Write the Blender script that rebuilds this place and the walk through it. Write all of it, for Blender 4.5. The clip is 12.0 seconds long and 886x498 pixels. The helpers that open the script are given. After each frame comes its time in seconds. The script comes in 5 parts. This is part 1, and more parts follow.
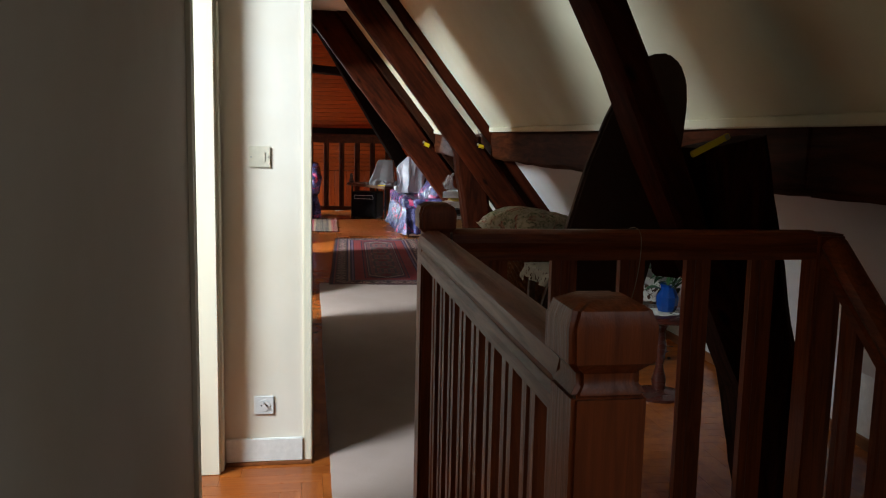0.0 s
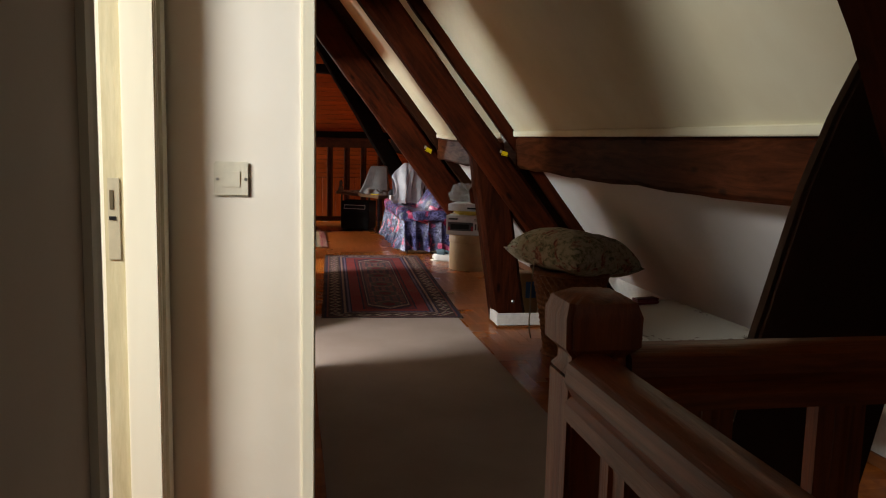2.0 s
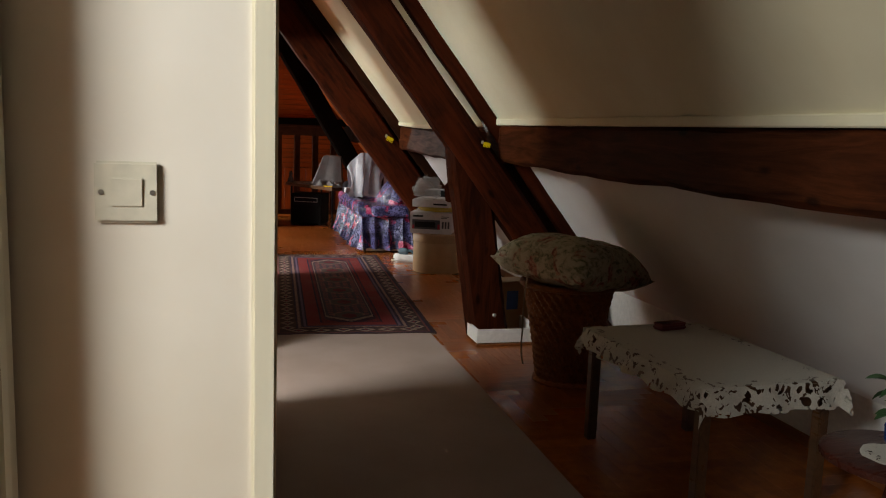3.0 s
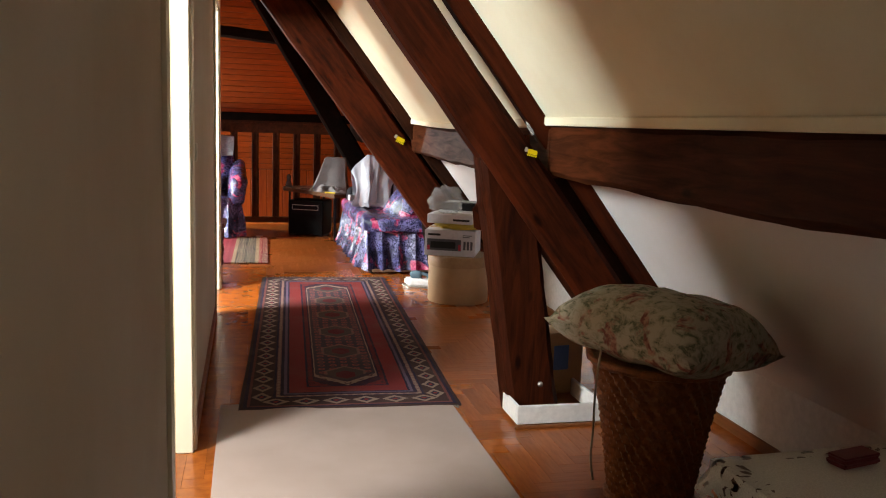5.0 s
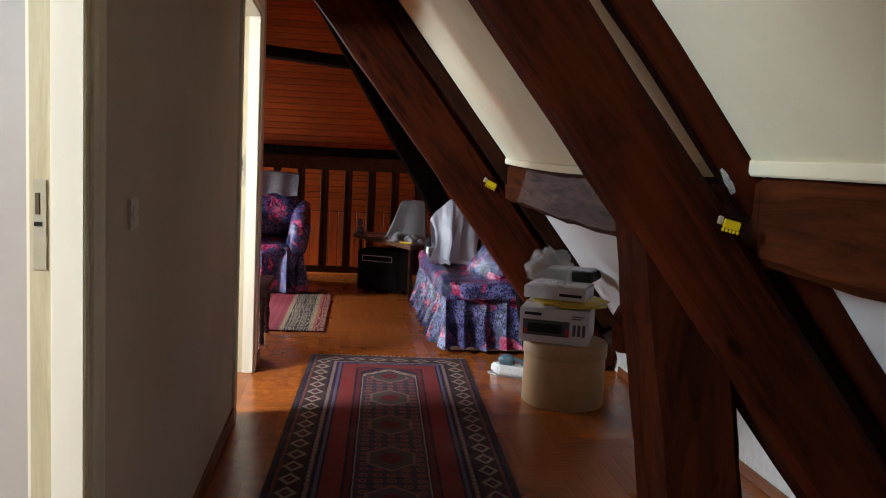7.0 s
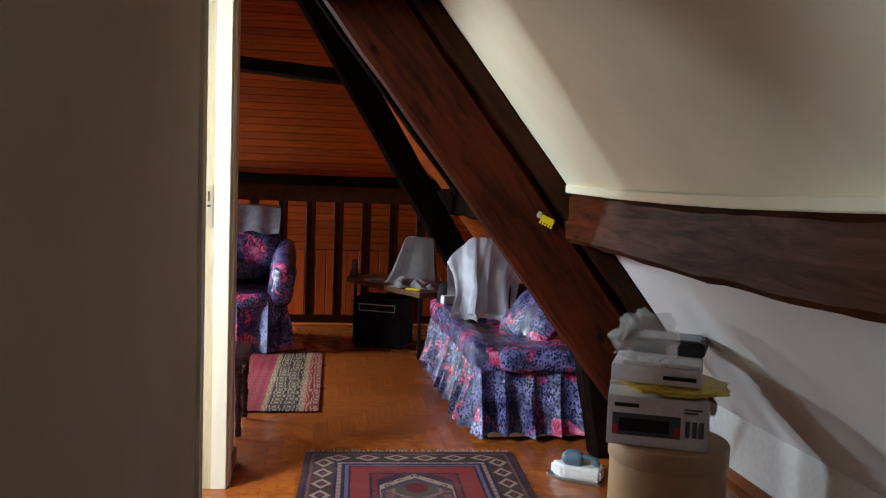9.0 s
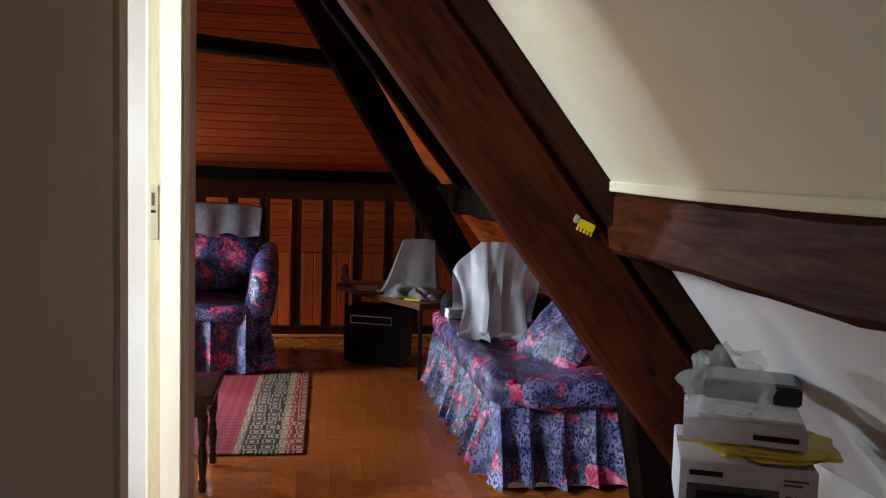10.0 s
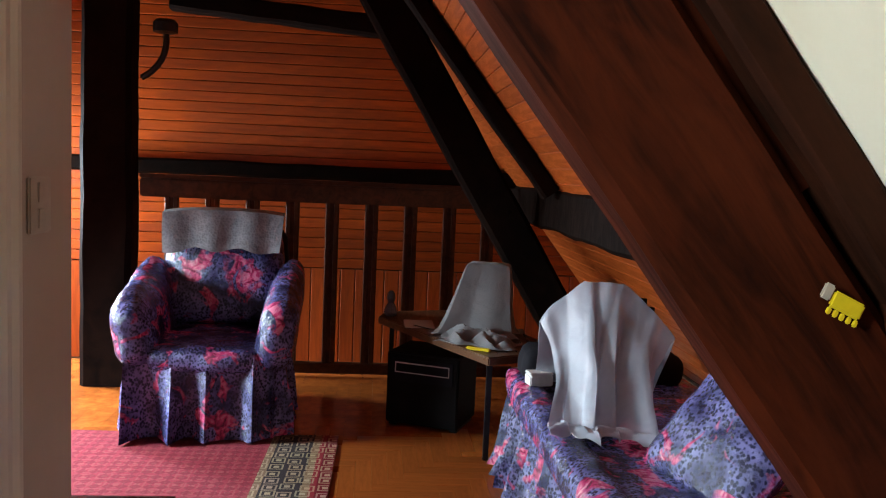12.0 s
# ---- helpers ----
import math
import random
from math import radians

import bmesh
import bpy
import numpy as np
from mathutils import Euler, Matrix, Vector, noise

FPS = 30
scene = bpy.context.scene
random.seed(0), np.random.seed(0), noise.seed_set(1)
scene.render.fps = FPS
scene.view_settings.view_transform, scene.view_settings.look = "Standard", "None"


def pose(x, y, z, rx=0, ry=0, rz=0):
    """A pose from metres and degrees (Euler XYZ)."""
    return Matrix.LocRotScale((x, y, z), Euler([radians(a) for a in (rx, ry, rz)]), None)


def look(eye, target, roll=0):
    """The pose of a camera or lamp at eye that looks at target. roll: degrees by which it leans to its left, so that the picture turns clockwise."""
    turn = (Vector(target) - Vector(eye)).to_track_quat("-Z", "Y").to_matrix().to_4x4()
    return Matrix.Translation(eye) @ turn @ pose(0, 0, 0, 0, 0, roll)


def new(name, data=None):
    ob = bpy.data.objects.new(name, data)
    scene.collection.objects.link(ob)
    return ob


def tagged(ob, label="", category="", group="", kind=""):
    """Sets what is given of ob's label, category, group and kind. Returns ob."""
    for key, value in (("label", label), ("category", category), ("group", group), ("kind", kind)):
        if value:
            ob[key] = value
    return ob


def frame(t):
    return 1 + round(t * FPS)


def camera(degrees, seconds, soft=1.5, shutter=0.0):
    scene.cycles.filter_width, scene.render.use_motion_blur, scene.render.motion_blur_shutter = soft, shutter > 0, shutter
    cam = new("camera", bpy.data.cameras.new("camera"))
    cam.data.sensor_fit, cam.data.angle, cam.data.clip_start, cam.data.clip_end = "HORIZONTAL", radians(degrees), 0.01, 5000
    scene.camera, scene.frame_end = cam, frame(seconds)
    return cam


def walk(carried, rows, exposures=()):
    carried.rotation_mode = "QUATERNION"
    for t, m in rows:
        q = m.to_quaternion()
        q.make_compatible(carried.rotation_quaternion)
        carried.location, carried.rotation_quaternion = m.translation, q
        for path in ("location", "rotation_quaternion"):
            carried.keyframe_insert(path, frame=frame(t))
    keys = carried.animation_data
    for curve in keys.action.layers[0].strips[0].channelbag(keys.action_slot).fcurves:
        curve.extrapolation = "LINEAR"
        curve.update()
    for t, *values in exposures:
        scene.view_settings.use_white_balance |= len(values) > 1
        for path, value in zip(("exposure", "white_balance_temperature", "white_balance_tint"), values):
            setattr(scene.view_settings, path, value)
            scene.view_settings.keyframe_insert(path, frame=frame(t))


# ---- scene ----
cam = camera(56.7, 12.0, soft=1.1)
PATH = [
    (0, (-0.002, -0.235, 1.206), (0.317, 1.722, 0.942), 1.2),
    (0.5, (-0.013, -0.018, 1.211), (0.304, 1.939, 0.942), 1.6),
    (1, (-0.003, 0.261, 1.221), (0.297, 2.22, 0.957), 1.9),
    (1.5, (-0.03, 0.563, 1.222), (0.288, 2.521, 0.962), 1.0),
    (2, (-0.046, 0.883, 1.221), (0.314, 2.833, 0.965), 1.3),
    (2.5, (-0.035, 1.231, 1.216), (0.389, 3.167, 0.949), 2.1),
    (2.7, (-0.047, 1.415, 1.215), (0.424, 3.34, 0.945), 2.4),
    (4.5, (0.087, 2.599, 1.252), (0.58, 4.512, 0.944), 1.2),
    (5, (0.201, 2.948, 1.249), (0.657, 4.874, 0.958), 2.0),
    (5.5, (0.315, 3.305, 1.266), (0.682, 5.252, 0.989), 3.1),
    (6, (0.372, 3.703, 1.263), (0.71, 5.657, 1.002), 2.5),
    (6.5, (0.431, 4.066, 1.274), (0.738, 6.028, 1.034), 2.6),
    (7, (0.471, 4.439, 1.276), (0.712, 6.413, 1.062), 2.8),
    (8.8, (0.333, 5.6, 1.275), (0.612, 7.575, 1.13), 2.3),
    (9, (0.336, 5.766, 1.271), (0.633, 7.738, 1.126), 2.0),
    (9.5, (0.361, 6.174, 1.286), (0.677, 8.142, 1.117), 2.1),
    (10, (0.375, 6.533, 1.287), (0.692, 8.501, 1.126), 1.7),
    (10.5, (0.394, 6.907, 1.299), (0.73, 8.873, 1.142), 1.3),
    (11, (0.487, 7.295, 1.328), (0.761, 9.268, 1.149), 2.6),
    (11.5, (0.532, 7.649, 1.321), (0.735, 9.63, 1.134), 3.4),
    (12, (0.518, 7.991, 1.35), (0.687, 9.975, 1.163), 2.5),
]
walk(cam, [(t, look(eye, target, roll)) for t, eye, target, roll in PATH],
     exposures=[(0.0, 0.62, 6700, 8), (1.0, 0.64, 7500, 13), (2.0, 0.15, 8100, 15), (2.5, -0.1, 8200, 15), (4.5, 0.75, 7800, 14), (5.1, 1.1, 7700, 14), (5.5, 0.72, 7200, 12), (5.9, 0.38, 6900, 12), (6.5, 0.26, 6700, 13),
                (7.0, 0.06, 6850, 14), (9.0, 0.15, 6600, 10), (10.5, 0.0, 6700, 11), (11.5, 0.1, 6900, 12), (12.0, 0.35, 6500, 9)])

# ---- daylight ----
world = bpy.data.worlds.new("sky")
scene.world = world
world.use_nodes = True
wn = world.node_tree
sky = wn.nodes.new("ShaderNodeTexSky")
sky.sky_type, sky.sun_disc = "NISHITA", False
sky.sun_elevation, sky.sun_rotation = radians(42), radians(230)
wn.links.new(sky.outputs[0], wn.nodes["Background"].inputs[0])
wn.nodes["Background"].inputs[1].default_value = 0.10


def window_light(m, w, h, watts, wide=150, colour=(0.76, 0.90, 1.0)):
    """Daylight that comes in by a window's opening."""
    lamp = bpy.data.lights.new("window_daylight", "AREA")
    lamp.spread = radians(wide)
    lamp.shape, lamp.size, lamp.size_y, lamp.energy, lamp.color = "RECTANGLE", w, h, watts, colour
    ob = new("window_daylight", lamp)
    ob.matrix_world = m
    return ob


# roof windows over the side rooms and the sitting room, one more added as unseen fill over the stairs
# (y, width, lower edge, upper edge, watts, spread of its light in degrees)
SKYLIGHTS = ((1.55, 0.50, 1.72, 2.42, 76, 150), (4.52, 0.80, 1.72, 2.42, 105, 165), (7.80, 0.50, 1.72, 2.42, 128, 140), (11.46, 0.34, 0.78, 1.40, 80, 100), (13.42, 0.26, 0.92, 1.57, 260, 180))
for y, w, z0, z1, watts, wide in SKYLIGHTS:
    z = (z0 + z1) / 2 - 0.01
    x = -3.0 + (z - 0.5) / 1.28 + 0.03
    window_light(look((x, y, z), (x + 1.0, y, z - 0.78)), (z1 - z0) * 1.15, w, watts, wide)
# fill for the landing wall, from an added opening out of view
window_light(look((0.97, -1.0, 1.84), (-0.03, -1.0, 1.06)), 0.6, 0.55, 4)

# ---- materials ----
def rgb(r, g, b):
    return (r, g, b, 1)


class Mat:
    """A small wrapper round a node material."""

    def __init__(self, name, rough=0.6, metal=0.0, spec=0.5):
        self.m = bpy.data.materials.new(name)
        self.m.use_nodes = True
        self.t = self.m.node_tree
        self.p = self.t.nodes["Principled BSDF"]
        self.p.inputs["Roughness"].default_value = rough
        self.p.inputs["Metallic"].default_value = metal
        self.p.inputs["Specular IOR Level"].default_value = spec
        self.co = self.n("ShaderNodeTexCoord")

    def n(self, kind, **inputs):
        node = self.t.nodes.new(kind)
        for k, v in inputs.items():
            self.put(node, k.replace("_", " "), v)
        return node

    def put(self, node, key, v):
        if isinstance(v, bpy.types.NodeSocket):
            self.t.links.new(v, node.inputs[key])
        else:
            node.inputs[key].default_value = v

    def coords(self, scale=(1, 1, 1), rot=(0, 0, 0), space="Object"):
        mp = self.n("ShaderNodeMapping")
        mp.inputs["Scale"].default_value = scale
        mp.inputs["Rotation"].default_value = [radians(a) for a in rot]
        self.t.links.new(self.co.outputs[space], mp.inputs["Vector"])
        return mp.outputs[0]

    def leaned(self, scale, lean):
        """Coordinates whose x runs along a timber that leans in the x-z plane."""
        mp = self.n("ShaderNodeMapping")
        mp.vector_type = "TEXTURE"
        mp.inputs["Scale"].default_value = [1 / a for a in scale]
        mp.inputs["Rotation"].default_value = (0, radians(lean), 0)
        self.t.links.new(self.co.outputs["Object"], mp.inputs["Vector"])
        return mp.outputs[0]

    def noise(self, scale, vec=None, detail=4, rough=0.55, warp=0.0):
        nd = self.n("ShaderNodeTexNoise", Scale=scale, Detail=detail, Roughness=rough, Distortion=warp)
        self.t.links.new(vec or self.coords(), nd.inputs["Vector"])
        return nd.outputs["Fac"]

    def ramp(self, fac, *stops, mode="LINEAR"):
        r = self.n("ShaderNodeValToRGB")
        r.color_ramp.interpolation = mode
        el = r.color_ramp.elements
        while len(el) < len(stops):
            el.new(0.5)
        for e, (p, c) in zip(el, stops):
            e.position, e.color = p, c if len(c) == 4 else (*c, 1)
        self.t.links.new(fac, r.inputs[0])
        return r.outputs[0]

    def mix(self, fac, a, b, mode="MIX"):
        mx = self.t.nodes.new("ShaderNodeMix")
        mx.data_type, mx.blend_type = "RGBA", mode
        for i, v in ((0, fac), (6, a), (7, b)):
            if isinstance(v, bpy.types.NodeSocket):
                self.t.links.new(v, mx.inputs[i])
            else:
                mx.inputs[i].default_value = v if i == 0 or len(v) == 4 else (*v, 1)
        return mx.outputs[2]

    def math(self, op, a, b=0.0):
        nd = self.t.nodes.new("ShaderNodeMath")
        nd.operation = op
        for i, v in ((0, a), (1, b)):
            if isinstance(v, bpy.types.NodeSocket):
                self.t.links.new(v, nd.inputs[i])
            else:
                nd.inputs[i].default_value = v
        return nd.outputs[0]

    def rnd(self):
        return self.n("ShaderNodeObjectInfo").outputs["Random"]

    def colour(self, c):
        self.put(self.p, "Base Color", c if isinstance(c, bpy.types.NodeSocket) or len(c) == 4 else (*c, 1))
        return self

    def rough(self, v):
        self.put(self.p, "Roughness", v)
        return self

    def bump(self, h, strength=0.3, dist=0.01):
        b = self.n("ShaderNodeBump", Height=h, Strength=strength, Distance=dist)
        self.t.links.new(b.outputs[0], self.p.inputs["Normal"])
        return self


def plaster(name, c, stain=(0.85, 0.8, 0.72)):
    m = Mat(name, 0.85, spec=0.25)
    big = m.noise(1.1, detail=5)
    dirty = tuple(a * b for a, b in zip(c, stain))
    m.colour(m.ramp(big, (0.3, dirty), (0.62, c)))
    fine = m.noise(60, detail=3)
    mid = m.noise(7, detail=3)
    return m.bump(m.math("ADD", m.math("MULTIPLY", fine, 0.25), mid), 0.22, 0.006).m


def wood(name, dark, light, along=(1, 14, 14), scale=3.0, rough=0.45, knots=True, vary=0.0, bump=0.25, spec=0.4, lean=None):
    m = Mat(name, rough, spec=spec)
    v = m.coords(along) if lean is None else m.leaned(along, lean)
    grain = m.noise(scale, v, 6, 0.62, 1.2)
    c = m.ramp(grain, (0.3, dark), (0.68, light))
    streak = m.noise(scale * 7, v, 3)
    c = m.mix(m.math("MULTIPLY", streak, 0.35), c, tuple(a * 0.45 for a in dark))
    if lean is not None:
        stain = m.noise(2.6, m.leaned((1, 2.2, 2.2), lean), 4, 0.6, 0.5)
        c = m.mix(m.ramp(stain, (0.42, (0, 0, 0)), (0.70, (0.6, 0.6, 0.6))), c, (light[0] * 1.35, light[1] * 1.15, light[2]))
    if knots:
        vo = m.n("ShaderNodeTexVoronoi", Scale=1.0, Randomness=1.0)
        knot = tuple(3.2 if a == 1 else 7.5 for a in along)
        m.t.links.new(m.coords(knot) if lean is None else m.leaned(knot, lean), vo.inputs["Vector"])
        k = m.ramp(vo.outputs["Distance"], (0.06, (1, 1, 1)), (0.13, (0, 0, 0)))
        c = m.mix(m.math("MULTIPLY", k, 0.8), c, tuple(a * 0.25 for a in dark))
    if vary:
        c = m.mix(m.math("MULTIPLY", m.rnd(), vary), c, tuple(a * 0.55 for a in dark))
    m.colour(c)
    m.rough(m.ramp(grain, (0.3, (rough + 0.1,) * 3), (0.7, (rough - 0.05,) * 3)))
    return m.bump(m.math("ADD", grain, m.math("MULTIPLY", streak, 0.4)), bump, 0.004).m


def plain(name, c, rough=0.6, metal=0.0, bump=0.05, scale=40, spec=0.5):
    m = Mat(name, rough, metal, spec)
    nz = m.noise(scale, detail=3)
    m.colour(m.ramp(nz, (0.3, tuple(a * 0.86 for a in c)), (0.7, c)))
    return m.bump(nz, bump, 0.003).m


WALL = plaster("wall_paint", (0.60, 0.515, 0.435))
# yellowish light thrown up from the ground is mixed into this plaster's colour
SLOPE = plaster("slope_plaster_warm_lit", (0.84, 0.79, 0.61))
# bluish sky light under the purlin is painted as a whiter, cooler plaster
LOWSLOPE = plaster("low_slope_sky_lit", (0.80, 0.80, 0.81), (0.88, 0.86, 0.84))
CEIL = plaster("ceiling_paint", (0.78, 0.76, 0.7))
GLOSS = Mat("cream_gloss_paint", 0.32)
GLOSS.colour(GLOSS.ramp(GLOSS.noise(5, GLOSS.coords((1, 1, 0.15))), (0.3, (0.70, 0.64, 0.5)), (0.6, (0.82, 0.77, 0.63))))
GLOSS = GLOSS.bump(GLOSS.noise(30, GLOSS.coords((1, 1, 0.1))), 0.08, 0.003).m
# lighter than WALL: the glaring light on the stub is put into its colour
STUB = plaster("stub_wall_lit_paint", (0.79, 0.735, 0.66))
# white walls greyed in colour to tame the direct light and its bounce
ROOM = plaster("side_room_dimmed_paint", (0.50, 0.495, 0.48))
WHITE = plain("white_paint", (0.8, 0.79, 0.77), 0.4)
BEAM_X = wood("beam_oak_stain", (0.010, 0.0021, 0.0009), (0.060, 0.0112, 0.0034), (1, 9, 9), 2.0, 0.6, spec=0.05, lean=52)
BEAM_Z = wood("post_oak_stain", (0.012, 0.0026, 0.0011), (0.064, 0.0125, 0.0040), (9, 9, 1), 2.0, 0.6, spec=0.05)
BEAM_Y = wood("purlin_oak_stain", (0.028, 0.0070, 0.0028), (0.108, 0.027, 0.0085), (10, 1, 10), 2.2, 0.62, spec=0.10)
DARKBEAM = wood("dark_rafter_stain", (0.007, 0.0028, 0.0016), (0.030, 0.0095, 0.0045), (1, 9, 9), 2.0, 0.65, spec=0.04, lean=52)
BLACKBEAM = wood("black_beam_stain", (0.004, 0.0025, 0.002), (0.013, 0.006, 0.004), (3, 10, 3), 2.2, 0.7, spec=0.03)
RAIL_X = wood("balustrade_pine_x", (0.140, 0.029, 0.008), (0.34, 0.074, 0.019), (1, 16, 16), 3, 0.36, False, spec=0.28)
RAIL_Y = wood("balustrade_pine_y", (0.140, 0.029, 0.008), (0.34, 0.074, 0.019), (16, 1, 16), 3, 0.36, False, spec=0.28)
RAIL_Z = wood("balustrade_pine_z", (0.140, 0.029, 0.008), (0.34, 0.074, 0.019), (16, 16, 1), 3, 0.36, False, spec=0.28)
PINE = wood("panelling_pine", (0.24, 0.034, 0.004), (0.54, 0.092, 0.011), (1, 9, 9), 2.6, 0.32, True, 0.5)
OAK = wood("parquet_oak", (0.23, 0.052, 0.009), (0.43, 0.115, 0.020), (1, 9, 9), 3.0, 0.30, False, 0.45, 0.05)
SKIRT = wood("skirting_oak", (0.18, 0.06, 0.02), (0.3, 0.1, 0.035), (9, 1, 9), 3.0, 0.35, False)


# ---- building helpers ----
def part(name, bm, material, parent=None, label="", smooth=False):
    """One mesh object from a bmesh, under a thing where one is given."""
    bmesh.ops.recalc_face_normals(bm, faces=bm.faces)
    me = bpy.data.meshes.new(name)
    bm.to_mesh(me)
    bm.free()
    me.materials.append(material)
    if smooth:
        me.polygons.foreach_set("use_smooth", [True] * len(me.polygons))
        me.set_sharp_from_angle(angle=radians(38))
    ob = new(name, me)
    if parent is not None:
        ob.parent = parent
    if label:
        ob["label"] = label
    return ob


def thing(name, label, category, m=None, group="", kind=""):
    ob = new(name)
    ob.empty_display_size = 0.1
    if m is not None:
        ob.matrix_world = m
    return tagged(ob, label, category, group, kind)


def box(x0, x1, y0, y1, z0, z1, bevel=0.0, bm=None, segs=2):
    mine = bmesh.new()
    bmesh.ops.create_cube(mine, size=1)
    for v in mine.verts:
        v.co = Vector((x0 + (v.co.x + 0.5) * (x1 - x0), y0 + (v.co.y + 0.5) * (y1 - y0), z0 + (v.co.z + 0.5) * (z1 - z0)))
    if bevel:
        bmesh.ops.bevel(mine, geom=mine.edges[:], offset=bevel, segments=segs, affect="EDGES", clamp_overlap=True)
    return join(bm, mine)


def join(bm, other):
    if bm is None:
        return other
    me = bpy.data.meshes.new("tmp")
    other.to_mesh(me)
    other.free()
    bm.from_mesh(me)
    bpy.data.meshes.remove(me)
    return bm


def moved(bm, m):
    bmesh.ops.transform(bm, matrix=m, verts=bm.verts[:])
    return bm


def prism(profile, axis, a0, a1, bevel=0.0, bm=None):
    """A closed outline carried along an axis ('x', 'y' or 'z') from a0 to a1."""
    mine = bmesh.new()

    def at(u, v, w):
        return {"x": (w, u, v), "y": (u, w, v), "z": (u, v, w)}[axis]
    low = [mine.verts.new(at(u, v, a0)) for u, v in profile]
    top = [mine.verts.new(at(u, v, a1)) for u, v in profile]
    n = len(profile)
    mine.faces.new(low)
    mine.faces.new(top[::-1])
    for i in range(n):
        mine.faces.new((low[i], top[i], top[(i + 1) % n], low[(i + 1) % n]))
    bmesh.ops.recalc_face_normals(mine, faces=mine.faces)
    if bevel:
        bmesh.ops.bevel(mine, geom=mine.edges[:], offset=bevel, segments=2, affect="EDGES", clamp_overlap=True)
    return join(bm, mine)


def lathe(rings, segs=24, bm=None, wobble=0.0, seed=0):
    """A turned shape from (radius, height) rings, closed at both ends."""
    mine = bmesh.new()
    loops = []
    for r, z in rings:
        loop = []
        for i in range(segs):
            a = 2 * math.pi * i / segs
            k = 1 + wobble * noise.noise((math.cos(a) * 2 + seed, math.sin(a) * 2, z * 4))
            loop.append(mine.verts.new((r * k * math.cos(a), r * k * math.sin(a), z)))
        loops.append(loop)
    for a, b in zip(loops, loops[1:]):
        for i in range(segs):
            mine.faces.new((a[i], a[(i + 1) % segs], b[(i + 1) % segs], b[i]))
    mine.faces.new(loops[0][::-1])
    mine.faces.new(loops[-1])
    return join(bm, mine)


def hewn(p0, p1, width, depth, bend=0.0, rough=0.006, seed=0, taper=1.0, up=(0, 1, 0), n=22, bm=None):
    """A hand-hewn timber from p0 to p1: width across, depth along `up`; uneven edges, and bowed by bend."""
    mine = bmesh.new()
    p0, p1, up = Vector(p0), Vector(p1), Vector(up)
    d = (p1 - p0)
    side = d.cross(up).normalized()
    deep = side.cross(d).normalized()
    c = 0.14 * min(width, depth)
    w, h = width / 2, depth / 2
    outline = [(-w + c, -h), (w - c, -h), (w, -h + c), (w, h - c), (w - c, h), (-w + c, h), (-w, h - c), (-w, -h + c)]
    loops = []
    for i in range(n + 1):
        f = i / n
        k = 1 + (taper - 1) * f
        mid = p0 + d * f + side * bend * math.sin(math.pi * f)
        loop = []
        for j, (a, b) in enumerate(outline):
            q = mid + side * a * k + deep * b * k
            o = noise.noise_vector(q * 3.3 + Vector((seed, 0, 0))) * rough + noise.noise_vector(q * 11 + Vector((seed, j, 0))) * rough * 0.45
            loop.append(mine.verts.new(q + o))
        loops.append(loop)
    for a, b in zip(loops, loops[1:]):
        for j in range(8):
            mine.faces.new((a[j], a[(j + 1) % 8], b[(j + 1) % 8], b[j]))
    mine.faces.new(loops[0][::-1])
    mine.faces.new(loops[-1])
    return join(bm, mine)


def structure(name, bm, material, label="", smooth=False, category=""):
    return tagged(part(name, bm, material, None, label, smooth), kind="structure", category=category)


# ---- the large structure ----
# Corridor runs along y; its partition stands at x = 0. The roof rises from the floor on the other side.
PITCH_K = 1.28                     # rise of the roof for each metre towards the partition
PURLIN_X, PURLIN_Z = 1.45, 1.28    # where the plaster meets the purlin's upper edge
END_Y = 13.62                      # the planked gable
CEIL_Z = 2.62
TRUSS_Y = (2.95, 6.3, 9.45, 12.6)
DOORS = ((5.16, 6.08), (8.37, 9.22))
WALL_END = 9.53
SKEW = 0.0045                      # the partition drifts off by this much for each metre


def roof_x(z):
    return PURLIN_X + (PURLIN_Z - z) / PITCH_K


structure("floor_slab", box(-3.6, 0.36, -2.4, END_Y + 0.1, -0.25, -0.016, bm=box(0.36, 2.9, 1.78, END_Y + 0.1, -0.25, -0.016)), SKIRT, "joisted timber floor under oak parquet", category="floor")


def wall_y(name, x0, x1, y0, y1, z0, z1, openings, label, material=WALL):
    """A wall along y with door openings from the floor to a lintel."""
    bm, y = None, y0
    for a, b, h in openings:
        bm = box(x0, x1, y, a, z0, z1, bm=bm)
        bm = box(x0, x1, a, b, h, z1, bm=bm)
        y = b
    bm = box(x0, x1, y, y1, z0, z1, bm=bm)
    return structure(name, bm, material, label, category="wall")


LINTEL = 2.05
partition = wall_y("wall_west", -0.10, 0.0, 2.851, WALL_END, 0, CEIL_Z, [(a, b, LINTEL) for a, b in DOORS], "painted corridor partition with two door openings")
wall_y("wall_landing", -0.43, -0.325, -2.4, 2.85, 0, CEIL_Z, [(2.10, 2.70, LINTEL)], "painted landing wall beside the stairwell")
structure("wall_stub", box(-0.325, 0.0, 2.75, 2.85, 0, CEIL_Z), STUB, "painted stub of wall with a light switch, whitened for the light on it", category="wall")

# rooms behind the open doors, each lit by its own window
WEST_K = 1.28


def west_x(z):
    return -3.0 + (z - 0.5) / WEST_K


def west_slope(y0, y1, z0, z1, bm=None):
    return prism([(west_x(z0), z0), (west_x(z1), z1), (west_x(z1) - 0.1, z1), (west_x(z0) - 0.1, z0)], "y", y0, y1, bm=bm)


